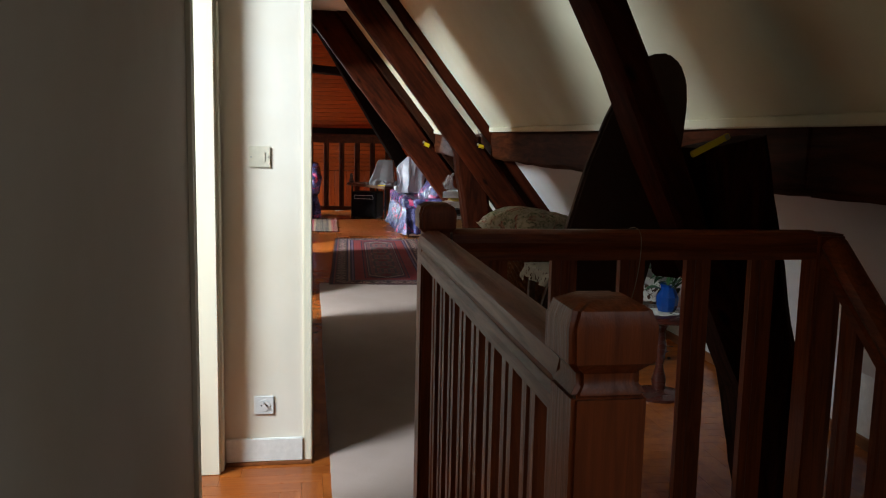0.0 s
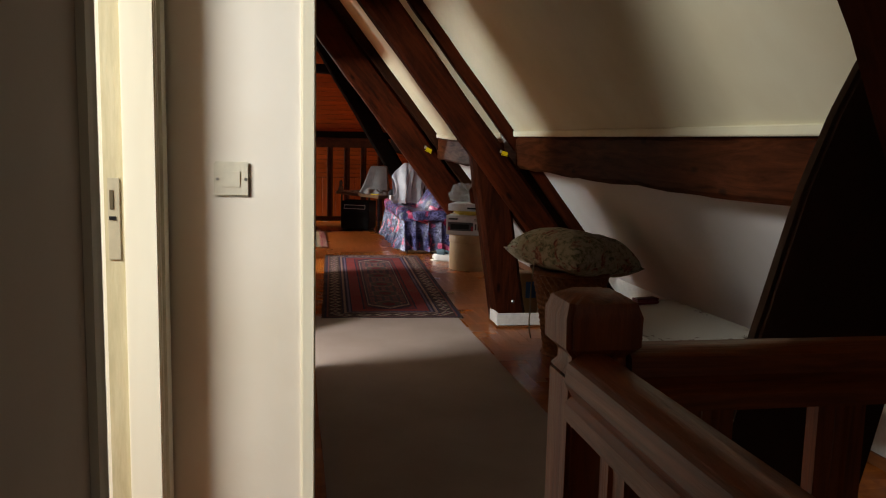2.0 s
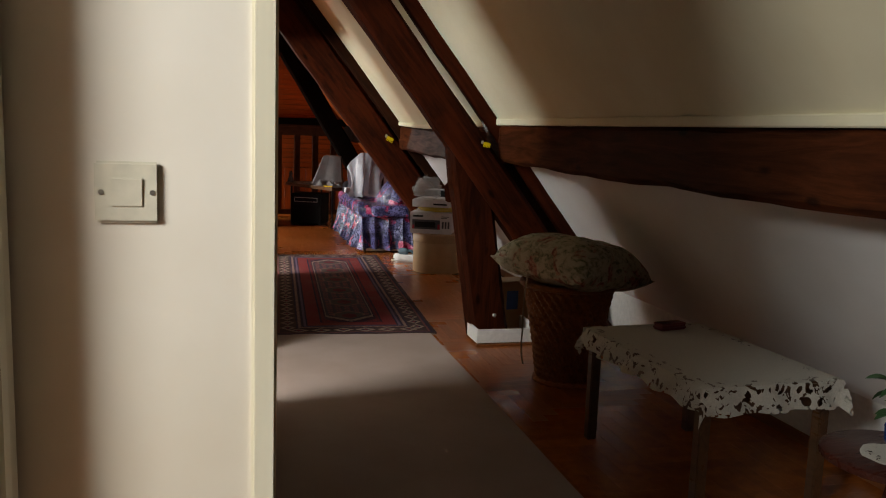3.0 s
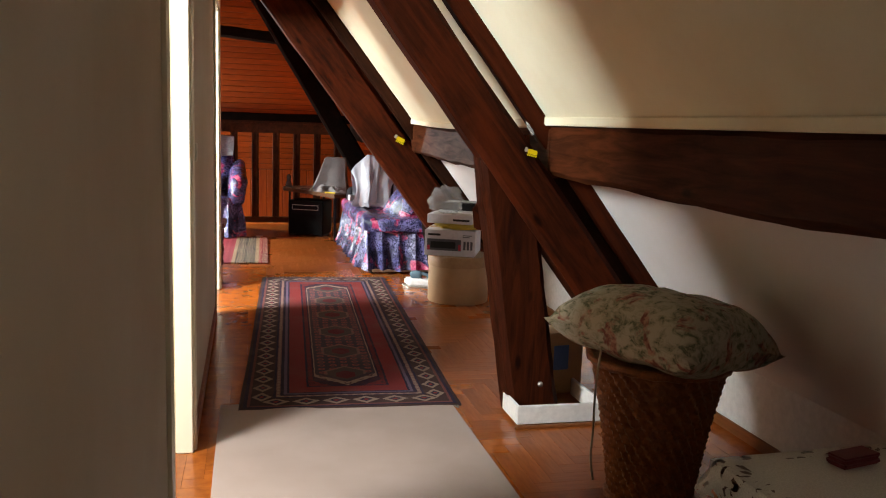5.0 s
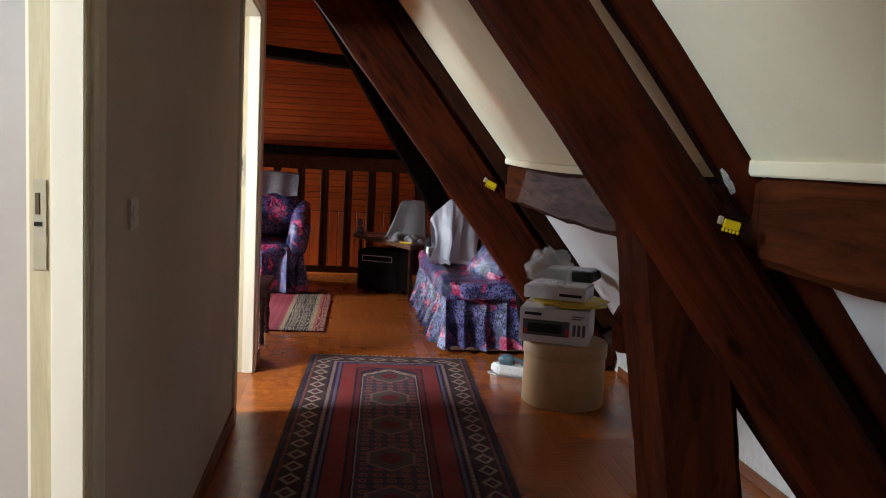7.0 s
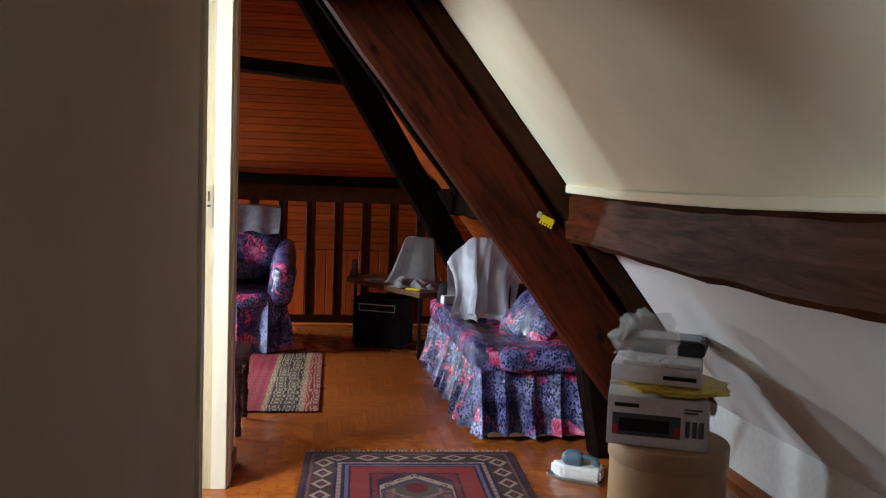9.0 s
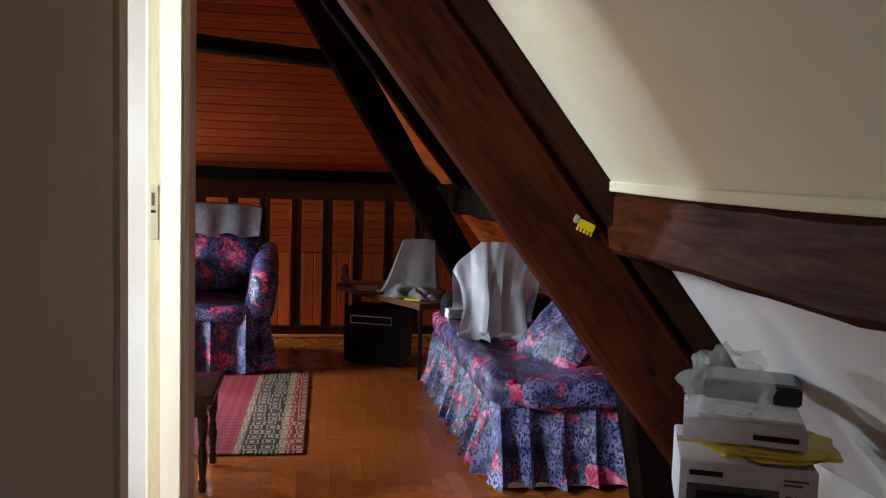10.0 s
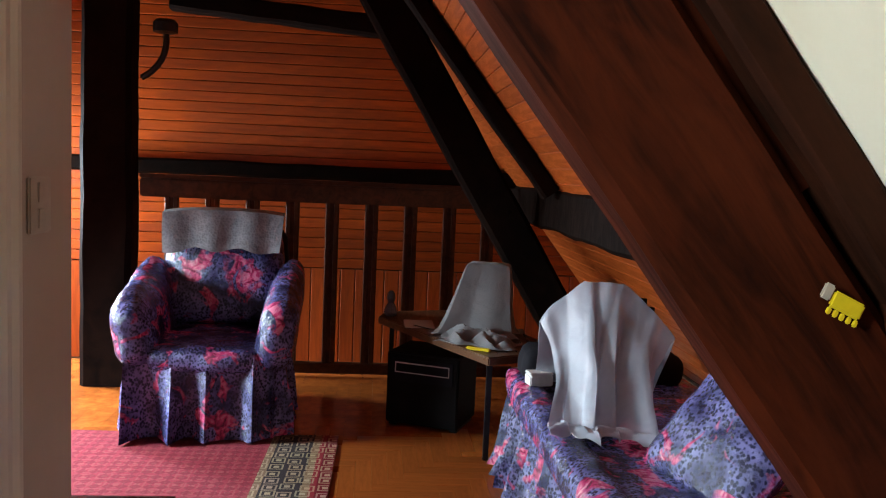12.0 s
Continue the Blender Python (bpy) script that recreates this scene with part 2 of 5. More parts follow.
bm, y = None, -2.4
for yc, w, z0, z1, watts, wide in SKYLIGHTS:
    top = 3.5 if yc > 9.4 else 2.62
    if yc > 9.4:
        bm = west_slope(y, 9.42, 0.5, 2.62, bm)
        y = 9.42
    bm = west_slope(y, yc - w / 2, 0.5, top, bm)
    bm = west_slope(yc - w / 2, yc + w / 2, 0.5, z0, bm)
    bm = west_slope(yc - w / 2, yc + w / 2, z1, top, bm)
    y = yc + w / 2
structure("roof_slope_west", west_slope(y, END_Y + 0.1, 0.5, 3.5, bm), SLOPE, "plastered roof slope with its roof windows", category="sloped ceiling")
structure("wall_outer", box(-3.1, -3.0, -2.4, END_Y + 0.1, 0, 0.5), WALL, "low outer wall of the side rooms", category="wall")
structure("wall_room_cross", box(-3.6, -0.101, 3.0, 3.1, 0, CEIL_Z), ROOM, "cross wall between side rooms, greyed to dim its light", category="wall")
structure("wall_room_cross_b", box(-3.6, -0.10, 6.6, 6.7, 0, CEIL_Z), ROOM, "cross wall between side rooms, greyed to dim its light", category="wall")
structure("wall_room_cross_c", box(-3.6, -0.10, 9.37, 9.47, 0, CEIL_Z), ROOM, "cross wall towards the sitting room, greyed to dim its light", category="wall")
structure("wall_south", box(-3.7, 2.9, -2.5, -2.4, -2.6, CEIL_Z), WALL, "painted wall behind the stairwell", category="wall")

# sloped plaster, flat ceiling
t = 0.09
up_z = CEIL_Z


def east_slope(y0, y1, z0, z1, bm=None):
    return prism([(roof_x(z0), z0), (roof_x(z1), z1), (roof_x(z1) + t, z1), (roof_x(z0) + t, z0)], "y", y0, y1, bm=bm)


bm = east_slope(-2.4, -1.3, 1.17, up_z)
bm = east_slope(-1.3, -0.7, 1.17, 1.56, bm)
bm = east_slope(-1.3, -0.7, 2.14, up_z, bm)
structure("roof_slope", east_slope(-0.7, 9.35, 1.17, up_z, bm), SLOPE, "cream plastered underside of the roof, yellowed for light from below", category="sloped ceiling")
structure("roof_slope_low", east_slope(-2.4, 9.35, 0.30, 1.169), LOWSLOPE, "plastered slope under the purlin, whitened for bluish sky light", category="sloped ceiling")
structure("ceiling", box(-3.7, roof_x(up_z) + t, -2.5, 9.5, CEIL_Z, CEIL_Z + 0.08), CEIL, "white flat ceiling of the corridor", category="ceiling")
structure("knee_wall", box(roof_x(0.30), roof_x(0.30) + 0.08, 1.78, END_Y, 0, 0.30), WHITE, "low white knee wall under the roof", category="wall")

# sitting room beyond the last door: planked slope, planked gable, high planked ceiling
TOP_Z = 3.5
SPLIT_Y = 9.36
slope_back = structure("roof_planked_slope", prism([(roof_x(0.30) + 0.02, 0.30), (roof_x(TOP_Z) + 0.02, TOP_Z), (roof_x(TOP_Z) + 0.11, TOP_Z), (roof_x(0.30) + 0.11, 0.30)], "y", SPLIT_Y, END_Y + 0.1), BLACKBEAM, "roof slope lined with orange pine planks", category="sloped ceiling")
structure("ceiling_sitting", box(-3.7, roof_x(TOP_Z) + 0.11, 9.5, END_Y + 0.1, TOP_Z, TOP_Z + 0.06, bm=box(-3.7, 0.52, 9.46, 9.5, CEIL_Z + 0.09, TOP_Z + 0.06)), BEAM_X, "dark boarded ceiling of the sitting room", category="ceiling")
gable = structure("wall_gable", box(-3.7, 2.6, END_Y + 0.02, END_Y + 0.12, 0, TOP_Z), BLACKBEAM, "gable wall lined with varnished pine planks", category="wall")

# battens where the plaster meets the purlin
for y0, y1, sag in ((-2.4, 6.29, 0.012), (6.29, SPLIT_Y - 0.03, 0.030)):
    structure("trim_purlin", hewn((PURLIN_X - 0.016, y0, PURLIN_Z + 0.017), (PURLIN_X - 0.016, y1, PURLIN_Z + 0.012), 0.036, 0.034, sag, 0.001, 2, up=(1, 0, 0), n=30), SLOPE, "cream batten along the purlin", category="trim")


# ---- roof timbers ----
def leaning(y, x_at_1, k, width, deep, seed, mat, parent, z0, z1, name, bend=0.0):
    def at(z):
        return (x_at_1 + (1.0 - z) / k, y, z)
    return part(name, hewn(at(z0), at(z1), width, deep, bend, 0.009, seed), mat, parent, smooth=True)


TRUSS_LABEL = "old dark-stained oak roof truss with hand-hewn timbers"


def truss(y, shift, seed, post_bow, wide=0.20, rafter=True, lean=(1.36, 1.29), top=2.62, feet=(1.43, 1.235), post_w=0.225, post_y=0.035, post_d=0.17):
    ob = thing("roof_truss", TRUSS_LABEL, "roof truss", group="roof trusses")
    leaning(y, lean[0] + shift, lean[1], wide, 0.16, seed, BEAM_X, ob, 0.0, top, "principal_rafter")
    part("post", hewn((feet[0] + shift, y + post_y, 0), (feet[1] + shift, y + post_y, 1.22), post_w, post_d, post_bow, 0.009, seed + 5), BEAM_Z, ob, smooth=True)
    if rafter:
        leaning(y + 0.03, PURLIN_X - 0.045 + (PURLIN_Z - 1) / PITCH_K, PITCH_K, 0.085, 0.07, seed + 9, BEAM_X, ob, 0.31, top, "common_rafter")
    if rafter:
        leaning(y + 0.045, lean[0] + shift + 0.165, 1.29, 0.11, 0.07, seed + 13, DARKBEAM, ob, 0.05, 1.08, "packing_piece")
    part("brace", hewn((1.20 + shift, y + 0.10, 0.86), (1.47, y + 0.55, 1.12), 0.10, 0.13, 0.03, 0.008, seed + 3, up=(0, 0, 1), n=12), BEAM_X, ob, smooth=True)
    part("bolt", moved(lathe([(0.012, 0), (0.012, 0.008), (0.006, 0.014)], 8), pose(1.43 + shift, y - 0.085, 0.16, 90)), STEEL, ob, "steel bolt head")
    return ob


STEEL = plain("worn_steel", (0.45, 0.44, 0.42), 0.35, 1.0)
truss(2.02, -0.125, 1, 0.0, 0.095, False, (1.195, 2.1), feet=(1.60, 1.32), post_w=0.2, post_y=0.02, post_d=0.2)
truss(6.30, 0.0, 2, 0.0)
t2 = thing("roof_truss", "broad old oak truss leaning beside the sofa, studded with knots", "roof truss", group="roof trusses")
leaning(9.44, 1.345, 1.29, 0.29, 0.15, 3, BEAM_X, t2, 0.0, 3.3, "principal_rafter")
leaning(9.375, PURLIN_X - 0.056 + (PURLIN_Z - 1) / PITCH_K, PITCH_K, 0.09, 0.09, 15, DARKBEAM, t2, 0.31, 3.3, "common_rafter")
for k in range(2):
    leaning(9.405, PURLIN_X - 0.135 - 0.066 * k + (PURLIN_Z - 1) / PITCH_K, PITCH_K, 0.060, 0.03, 51 + k, BEAM_X, t2, 1.34, 3.3, "infill_board")
# black filler added to close the gap between principal and common rafter
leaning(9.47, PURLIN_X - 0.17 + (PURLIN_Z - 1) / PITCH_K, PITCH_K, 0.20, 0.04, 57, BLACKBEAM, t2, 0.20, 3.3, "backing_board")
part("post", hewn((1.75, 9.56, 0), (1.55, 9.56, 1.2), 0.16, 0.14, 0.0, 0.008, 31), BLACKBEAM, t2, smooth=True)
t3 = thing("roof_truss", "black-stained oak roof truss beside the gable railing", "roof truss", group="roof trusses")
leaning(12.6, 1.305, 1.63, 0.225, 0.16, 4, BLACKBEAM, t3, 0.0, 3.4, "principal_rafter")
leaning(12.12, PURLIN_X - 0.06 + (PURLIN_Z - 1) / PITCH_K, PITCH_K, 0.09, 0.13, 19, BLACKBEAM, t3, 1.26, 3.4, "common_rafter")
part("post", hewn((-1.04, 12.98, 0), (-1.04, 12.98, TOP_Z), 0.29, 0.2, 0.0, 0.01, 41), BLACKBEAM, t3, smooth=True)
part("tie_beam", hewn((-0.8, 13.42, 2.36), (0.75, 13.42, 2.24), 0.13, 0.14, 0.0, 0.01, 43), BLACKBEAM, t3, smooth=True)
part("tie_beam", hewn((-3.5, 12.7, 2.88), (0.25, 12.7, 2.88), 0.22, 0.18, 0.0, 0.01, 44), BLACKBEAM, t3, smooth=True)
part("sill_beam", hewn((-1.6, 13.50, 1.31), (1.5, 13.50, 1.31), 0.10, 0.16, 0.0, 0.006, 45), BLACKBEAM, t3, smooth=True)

PUR_LABEL = "long dark oak purlin carrying the sloped roof"
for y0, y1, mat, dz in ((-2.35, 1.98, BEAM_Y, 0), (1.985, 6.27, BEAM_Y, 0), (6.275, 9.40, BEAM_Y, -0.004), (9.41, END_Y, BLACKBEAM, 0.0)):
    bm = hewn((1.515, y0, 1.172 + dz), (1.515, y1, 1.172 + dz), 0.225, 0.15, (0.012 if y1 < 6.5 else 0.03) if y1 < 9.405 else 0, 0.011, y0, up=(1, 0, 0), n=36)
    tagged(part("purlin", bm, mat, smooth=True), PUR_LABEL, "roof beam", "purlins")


# ---- doors: linings and architraves ----
def door_frame(name, x_face, x_back, y0, y1, reach, hinge_z):
    """A cream painted lining in an opening of a wall along y, with moulded architraves on the face at x_face."""
    ob = thing(name, "cream gloss-painted door frame, door standing open", "door frame", kind="structure")
    for y, s in ((y0, 1), (y1, -1)):
        part("lining", box(x_back - 0.005, x_face + 0.005, min(y, y + s * 0.03), max(y, y + s * 0.03), 0, LINTEL - 0.03, 0.002), GLOSS, ob)
        part("door_stop", box(x_back + 0.042, x_face + 0.004, min(y + s * 0.03, y + s * 0.043), max(y + s * 0.03, y + s * 0.043), 0, LINTEL - 0.03, 0.003), GLOSS, ob)
        part("rebate", box(x_back + 0.002, x_back + 0.0415, min(y + s * 0.03, y + s * 0.033), max(y + s * 0.03, y + s * 0.033), 0, LINTEL - 0.03, 0.001), REBATE, ob, "yellowed bare wood in the rebate")
        a = y - s * reach
        lo, hi = min(a, y + s * 0.012), max(a, y + s * 0.012)
        prof = [(lo, 0), (hi, 0), (hi, 0.010), (hi - (hi - lo) * 0.25, 0.014), (lo + (hi - lo) * 0.55, 0.010), (lo + (hi - lo) * 0.25, 0.015), (lo, 0.012)]
        bm = prism([(x_face + d, yy) for yy, d in prof], "z", 0, LINTEL + reach)
        part("architrave", bm, GLOSS, ob)
    part("lining", box(x_back - 0.005, x_face + 0.005, y0, y1, LINTEL - 0.03, LINTEL, 0.002), GLOSS, ob)
    part("architrave", box(x_face, x_face + 0.018, y0 + 0.012, y1 - 0.012, LINTEL - 0.012, LINTEL + reach, 0.004), GLOSS, ob)
    yy = y1 - 0.037
    plate = part("strike_plate", box(x_back + 0.010, x_back + 0.034, yy, yy + 0.004, hinge_z - 0.085, hinge_z + 0.085, 0.001), PLATE, ob, "painted-over steel strike plate")
    part("keep", box(x_back + 0.012, x_back + 0.026, yy - 0.002, yy + 0.001, hinge_z - 0.002, hinge_z + 0.006, 0.0005), BLACK, plate)
    part("bolt_hole", box(x_back + 0.014, x_back + 0.022, yy - 0.002, yy + 0.001, hinge_z + 0.02, hinge_z + 0.06, 0.0005), REBATE_DARK, plate)
    return ob


REBATE = wood("yellowed_bare_wood", (0.50, 0.42, 0.25), (0.66, 0.58, 0.38), (9, 9, 1), 3, 0.5, False)
REBATE_DARK = plain("dark_mortise", (0.09, 0.065, 0.03), 0.8)
PLATE = plain("painted_plate", (0.46, 0.40, 0.28), 0.45)
BLACK = plain("black_plastic", (0.009, 0.009, 0.010), 0.42, spec=0.3)
door_frame("door_1", -0.325, -0.43, 2.10, 2.70, 0.048, 1.05)
strayed = [door_frame("door_2", 0.0, -0.10, DOORS[0][0], DOORS[0][1], 0.075, 1.12),
           door_frame("door_3", 0.0, -0.10, DOORS[1][0], DOORS[1][1], 0.075, 1.17)]

# corner bead, skirtings
structure("trim_corner", box(-0.028, 0.005, 2.742, 2.772, 0.0, CEIL_Z, 0.004), GLOSS, "cream corner bead on the stub wall", category="trim")
structure("baseboard", box(-0.308, -0.029, 2.735, 2.749, 0.012, 0.10, 0.003), WHITE, "white painted skirting board", category="skirting")
structure("baseboard_strip", box(-0.308, 0.004, 2.728, 2.749, 0.0, 0.012, 0.002), SKIRT, "thin oak strip under the skirting", category="skirting")
strips = []
for y0, y1 in ((2.80, DOORS[0][0] - 0.08), (DOORS[0][1] + 0.08, DOORS[1][0] - 0.08), (DOORS[1][1] + 0.08, WALL_END)):
    strips.append(structure("baseboard", box(0.001, 0.013, y0, y1, 0, 0.07, 0.003), SKIRT, "stained oak skirting along the partition", category="skirting"))
structure("baseboard", box(-0.324, -0.312, -2.4, 2.03, 0, 0.07, 0.003), SKIRT, "stained oak skirting along the landing", category="skirting")
structure("baseboard", box(roof_x(0.30) - 0.014, roof_x(0.30) - 0.002, 1.9, 9.3, 0, 0.05, 0.003), SKIRT, "thin oak skirting under the knee wall", category="skirting")

for ob in [partition] + strips + [c for top in strayed for c in top.children_recursive]:
    for vert in ob.data.vertices:
        vert.co.x -= SKEW * (vert.co.y - 2.85)

# ---- balustrade round the stairwell ----
bal = thing("balustrade", "reddish stained pine balustrade with flat moulded balusters", "balustrade")


def newel(x, y, z0, h):
    w = 0.040
    post = part("newel_post", box(x - w, x + w, y - w, y + w, z0, h - 0.095, 0.005), RAIL_Z, bal)
    cap = bmesh.new()
    rings = [(0.040, h - 0.095), (0.033, h - 0.085), (0.033, h - 0.075), (0.046, h - 0.062), (0.047, h - 0.025), (0.041, h - 0.008), (0.026, h)]
    loops = [[cap.verts.new((x + sx * r, y + sy * r, z)) for sx, sy in ((-1, -1), (1, -1), (1, 1), (-1, 1))] for r, z in rings]
    for a, b in zip(loops, loops[1:]):
        for i in range(4):
            cap.faces.new((a[i], a[(i + 1) % 4], b[(i + 1) % 4], b[i]))
    cap.faces.new(loops[0][::-1])
    cap.faces.new(loops[-1])
    bmesh.ops.bevel(cap, geom=[e for e in cap.edges if abs(e.verts[0].co.z - e.verts[1].co.z) > 1e-5], offset=0.006, segments=2, affect="EDGES")
    part("cap", cap, RAIL_Z, post, smooth=True)


NEAR, FAR, RIGHT = (0.297, 0.568), (0.31, 1.806), (1.388, 1.806)
for p in (NEAR, FAR):
    newel(*p, -0.28, 1.049)
part("newel_post", box(RIGHT[0] - 0.04, RIGHT[0] + 0.04, RIGHT[1] - 0.04, RIGHT[1] + 0.04, -0.28, 0.975, 0.006), RAIL_Z, bal)
RAIL_PROF = [(-0.032, 0.905), (0.032, 0.905), (0.032, 0.925), (0.024, 0.932), (0.034, 0.950), (0.030, 0.972), (0.014, 0.982), (-0.014, 0.982), (-0.030, 0.972), (-0.034, 0.950), (-0.024, 0.932), (-0.032, 0.925)]
part("handrail", prism([(NEAR[0] + u, v) for u, v in RAIL_PROF], "y", NEAR[1] + 0.04, FAR[1] - 0.04), RAIL_Y, bal, smooth=True)
part("handrail", prism([(FAR[1] + u, v) for u, v in RAIL_PROF], "x", FAR[0] + 0.04, RIGHT[0] - 0.04), RAIL_X, bal, smooth=True)
bm = prism([(u, v - 0.945) for u, v in RAIL_PROF], "y", -1.5, 0.0)
part("handrail", moved(bm, pose(RIGHT[0], RIGHT[1] - 0.04, 0.94, 40)), RAIL_Y, bal, smooth=True)
part("bottom_rail", box(NEAR[0] - 0.02, NEAR[0] + 0.02, NEAR[1] + 0.04, FAR[1] - 0.04, 0.07, 0.11, 0.004), RAIL_Y, bal)
part("bottom_rail", box(FAR[0] + 0.04, RIGHT[0] - 0.04, FAR[1] - 0.02, FAR[1] + 0.02, 0.07, 0.11, 0.004), RAIL_X, bal)


def baluster(x, y, z0, z1, turned_way):
    """A flat slat, grooved down its faces."""
    w, d = 0.034, 0.012
    if not turned_way:
        prof = [(-d, -w), (d, -w), (d, -0.010), (d - 0.004, -0.006), (d - 0.004, 0.006), (d, 0.010), (d, w), (-d, w), (-d, 0.010), (-d + 0.004, 0.006), (-d + 0.004, -0.006), (-d, -0.010)]
    else:
        prof = [(-w, -d), (-0.010, -d), (-0.006, -d + 0.004), (0.006, -d + 0.004), (0.010, -d), (w, -d), (w, d), (0.010, d), (0.006, d - 0.004), (-0.006, d - 0.004), (-0.010, d), (-w, d)]
    return part("baluster", prism([(x + a, y + b) for a, b in prof], "z", z0, z1), RAIL_Z, bal)


for i in range(9):
    baluster((NEAR[0] + FAR[0]) / 2, NEAR[1] + 0.125 + i * 0.1235, 0.11, 0.905, False)
for i in range(5):
    baluster(FAR[0] + 0.153 + i * 0.186, FAR[1], 0.11, 0.905, True)
for i in range(7):
    y = RIGHT[1] - 0.15 - i * 0.15
    z = 0.90 - (RIGHT[1] - 0.04 - y) * math.tan(radians(40))
    baluster(RIGHT[0], y, z - 0.75, z, False)
# thread hung over the rail
def tube(name, pts, r, mat, parent=None, label="", segs=6):
    cu = bpy.data.curves.new(name, "CURVE")
    cu.dimensions, cu.bevel_depth, cu.bevel_resolution, cu.resolution_u = "3D", r, 2, 6
    sp = cu.splines.new("NURBS")
    sp.points.add(len(pts) - 1)
    for p, q in zip(sp.points, pts):
        p.co = (*q, 1)
    sp.use_endpoint_u, sp.order_u = True, min(4, len(pts))
    tmp = bpy.data.objects.new("tmp", cu)
    scene.collection.objects.link(tmp)
    bpy.context.view_layer.update()
    me = bpy.data.meshes.new_from_object(tmp.evaluated_get(bpy.context.evaluated_depsgraph_get()))
    bpy.data.objects.remove(tmp)
    bpy.data.curves.remove(cu)
    me.materials.clear()
    me.materials.append(mat)
    ob = new(name, me)
    if parent is not None:
        ob.parent = parent
    if label:
        ob["label"] = label
    return ob


CORD = plain("natural_cord", (0.42, 0.34, 0.25), 0.9)
tagged(tube("hanging_thread", [(0.82, 1.848, 0.80), (0.83, 1.846, 0.95), (0.835, 1.836, 0.986), (0.84, 1.806, 0.988), (0.845, 1.776, 0.985), (0.85, 1.768, 0.93), (0.83, 1.766, 0.80), (0.80, 1.766, 0.74)], 0.0011, CORD), "thin pale thread hung over the handrail", "thread")
# stairwell lining and the steps going down
structure("stairwell_wall", box(0.36, 2.9, 1.76, 1.78, -2.6, -0.016, bm=box(0.34, 0.36, -2.4, 1.78, -2.6, -0.016)), WALL, "painted stairwell sides", category="wall")
structure("stairwell_floor", box(-0.4, 2.9, -2.4, 1.78, -2.7, -2.6), SKIRT, "floor of the storey below", category="floor")
stairs = thing("staircase", "dark wooden stairs leading down from the landing", "staircase")
for i in range(9):
    z = -0.18 * (i + 1)
    part("tread", box(1.40, 2.25, 1.50 - i * 0.22, 1.76 - i * 0.22, z - 0.03, z, 0.005), RAIL_X, stairs)


# ---- carpets ----
def rug_material(name, half_x, half_y, bands, field, motif, scale, weave=420, lattice=False):
    """Bands of colour counted in from the rug's edge, knotted motifs in each."""
    m = Mat(name, 0.95, spec=0.1)
    sep = m.n("ShaderNodeSeparateXYZ")
    m.t.links.new(m.co.outputs["Object"], sep.inputs[0])
    ax, ay = m.math("ABSOLUTE", sep.outputs[0]), m.math("ABSOLUTE", sep.outputs[1])
    d = m.math("MINIMUM", m.math("SUBTRACT", half_x, ax), m.math("SUBTRACT", half_y, ay))
    d = m.math("ADD", d, m.math("MULTIPLY", m.math("SUBTRACT", m.noise(60), 0.5), 0.006))
    c = m.ramp(m.math("DIVIDE", d, half_x), *bands, mode="CONSTANT")
    vo = m.n("ShaderNodeTexVoronoi", Scale=scale, Randomness=0.25)
    vo.distance = "CHEBYCHEV"
    m.t.links.new(m.coords(), vo.inputs["Vector"])
    spots = m.ramp(vo.outputs["Distance"], (0.0, (1, 1, 1)), (0.16, (0, 0, 0)), (0.30, (0.8, 0.8, 0.8)), (0.40, (0, 0, 0)), mode="CONSTANT")
    pick = m.mix(0.75, vo.outputs["Color"], motif)
    show = m.math("MULTIPLY", spots, 0.55 if lattice else 0.36)
    if lattice:
        show = m.math("MULTIPLY", show, m.math("ADD", 0.12, m.math("MULTIPLY", m.math("LESS_THAN", d, 0.335 * half_x), 0.88)))
    c = m.mix(show, c, m.mix(0.75, pick, motif))
    if lattice:
        wv = m.n("ShaderNodeTexChecker", Scale=1.0)
        wv.inputs["Color1"].default_value, wv.inputs["Color2"].default_value = (1, 1, 1, 1), (0, 0, 0, 1)
        m.t.links.new(m.coords((26, 26, 0.01), (0, 0, 45)), wv.inputs["Vector"])
        deep = m.math("GREATER_THAN", d, 0.335 * half_x)
        c = m.mix(m.math("MULTIPLY", m.math("MULTIPLY", wv.outputs["Fac"], deep), 0.5), c, (0.13, 0.010, 0.022))
    fine = m.noise(weave, detail=2)
    c = m.mix(m.math("MULTIPLY", fine, 0.4), c, (0.02, 0.012, 0.012))
    m.colour(c)
    return m.bump(m.math("ADD", fine, m.noise(9)), 0.5, 0.004).m


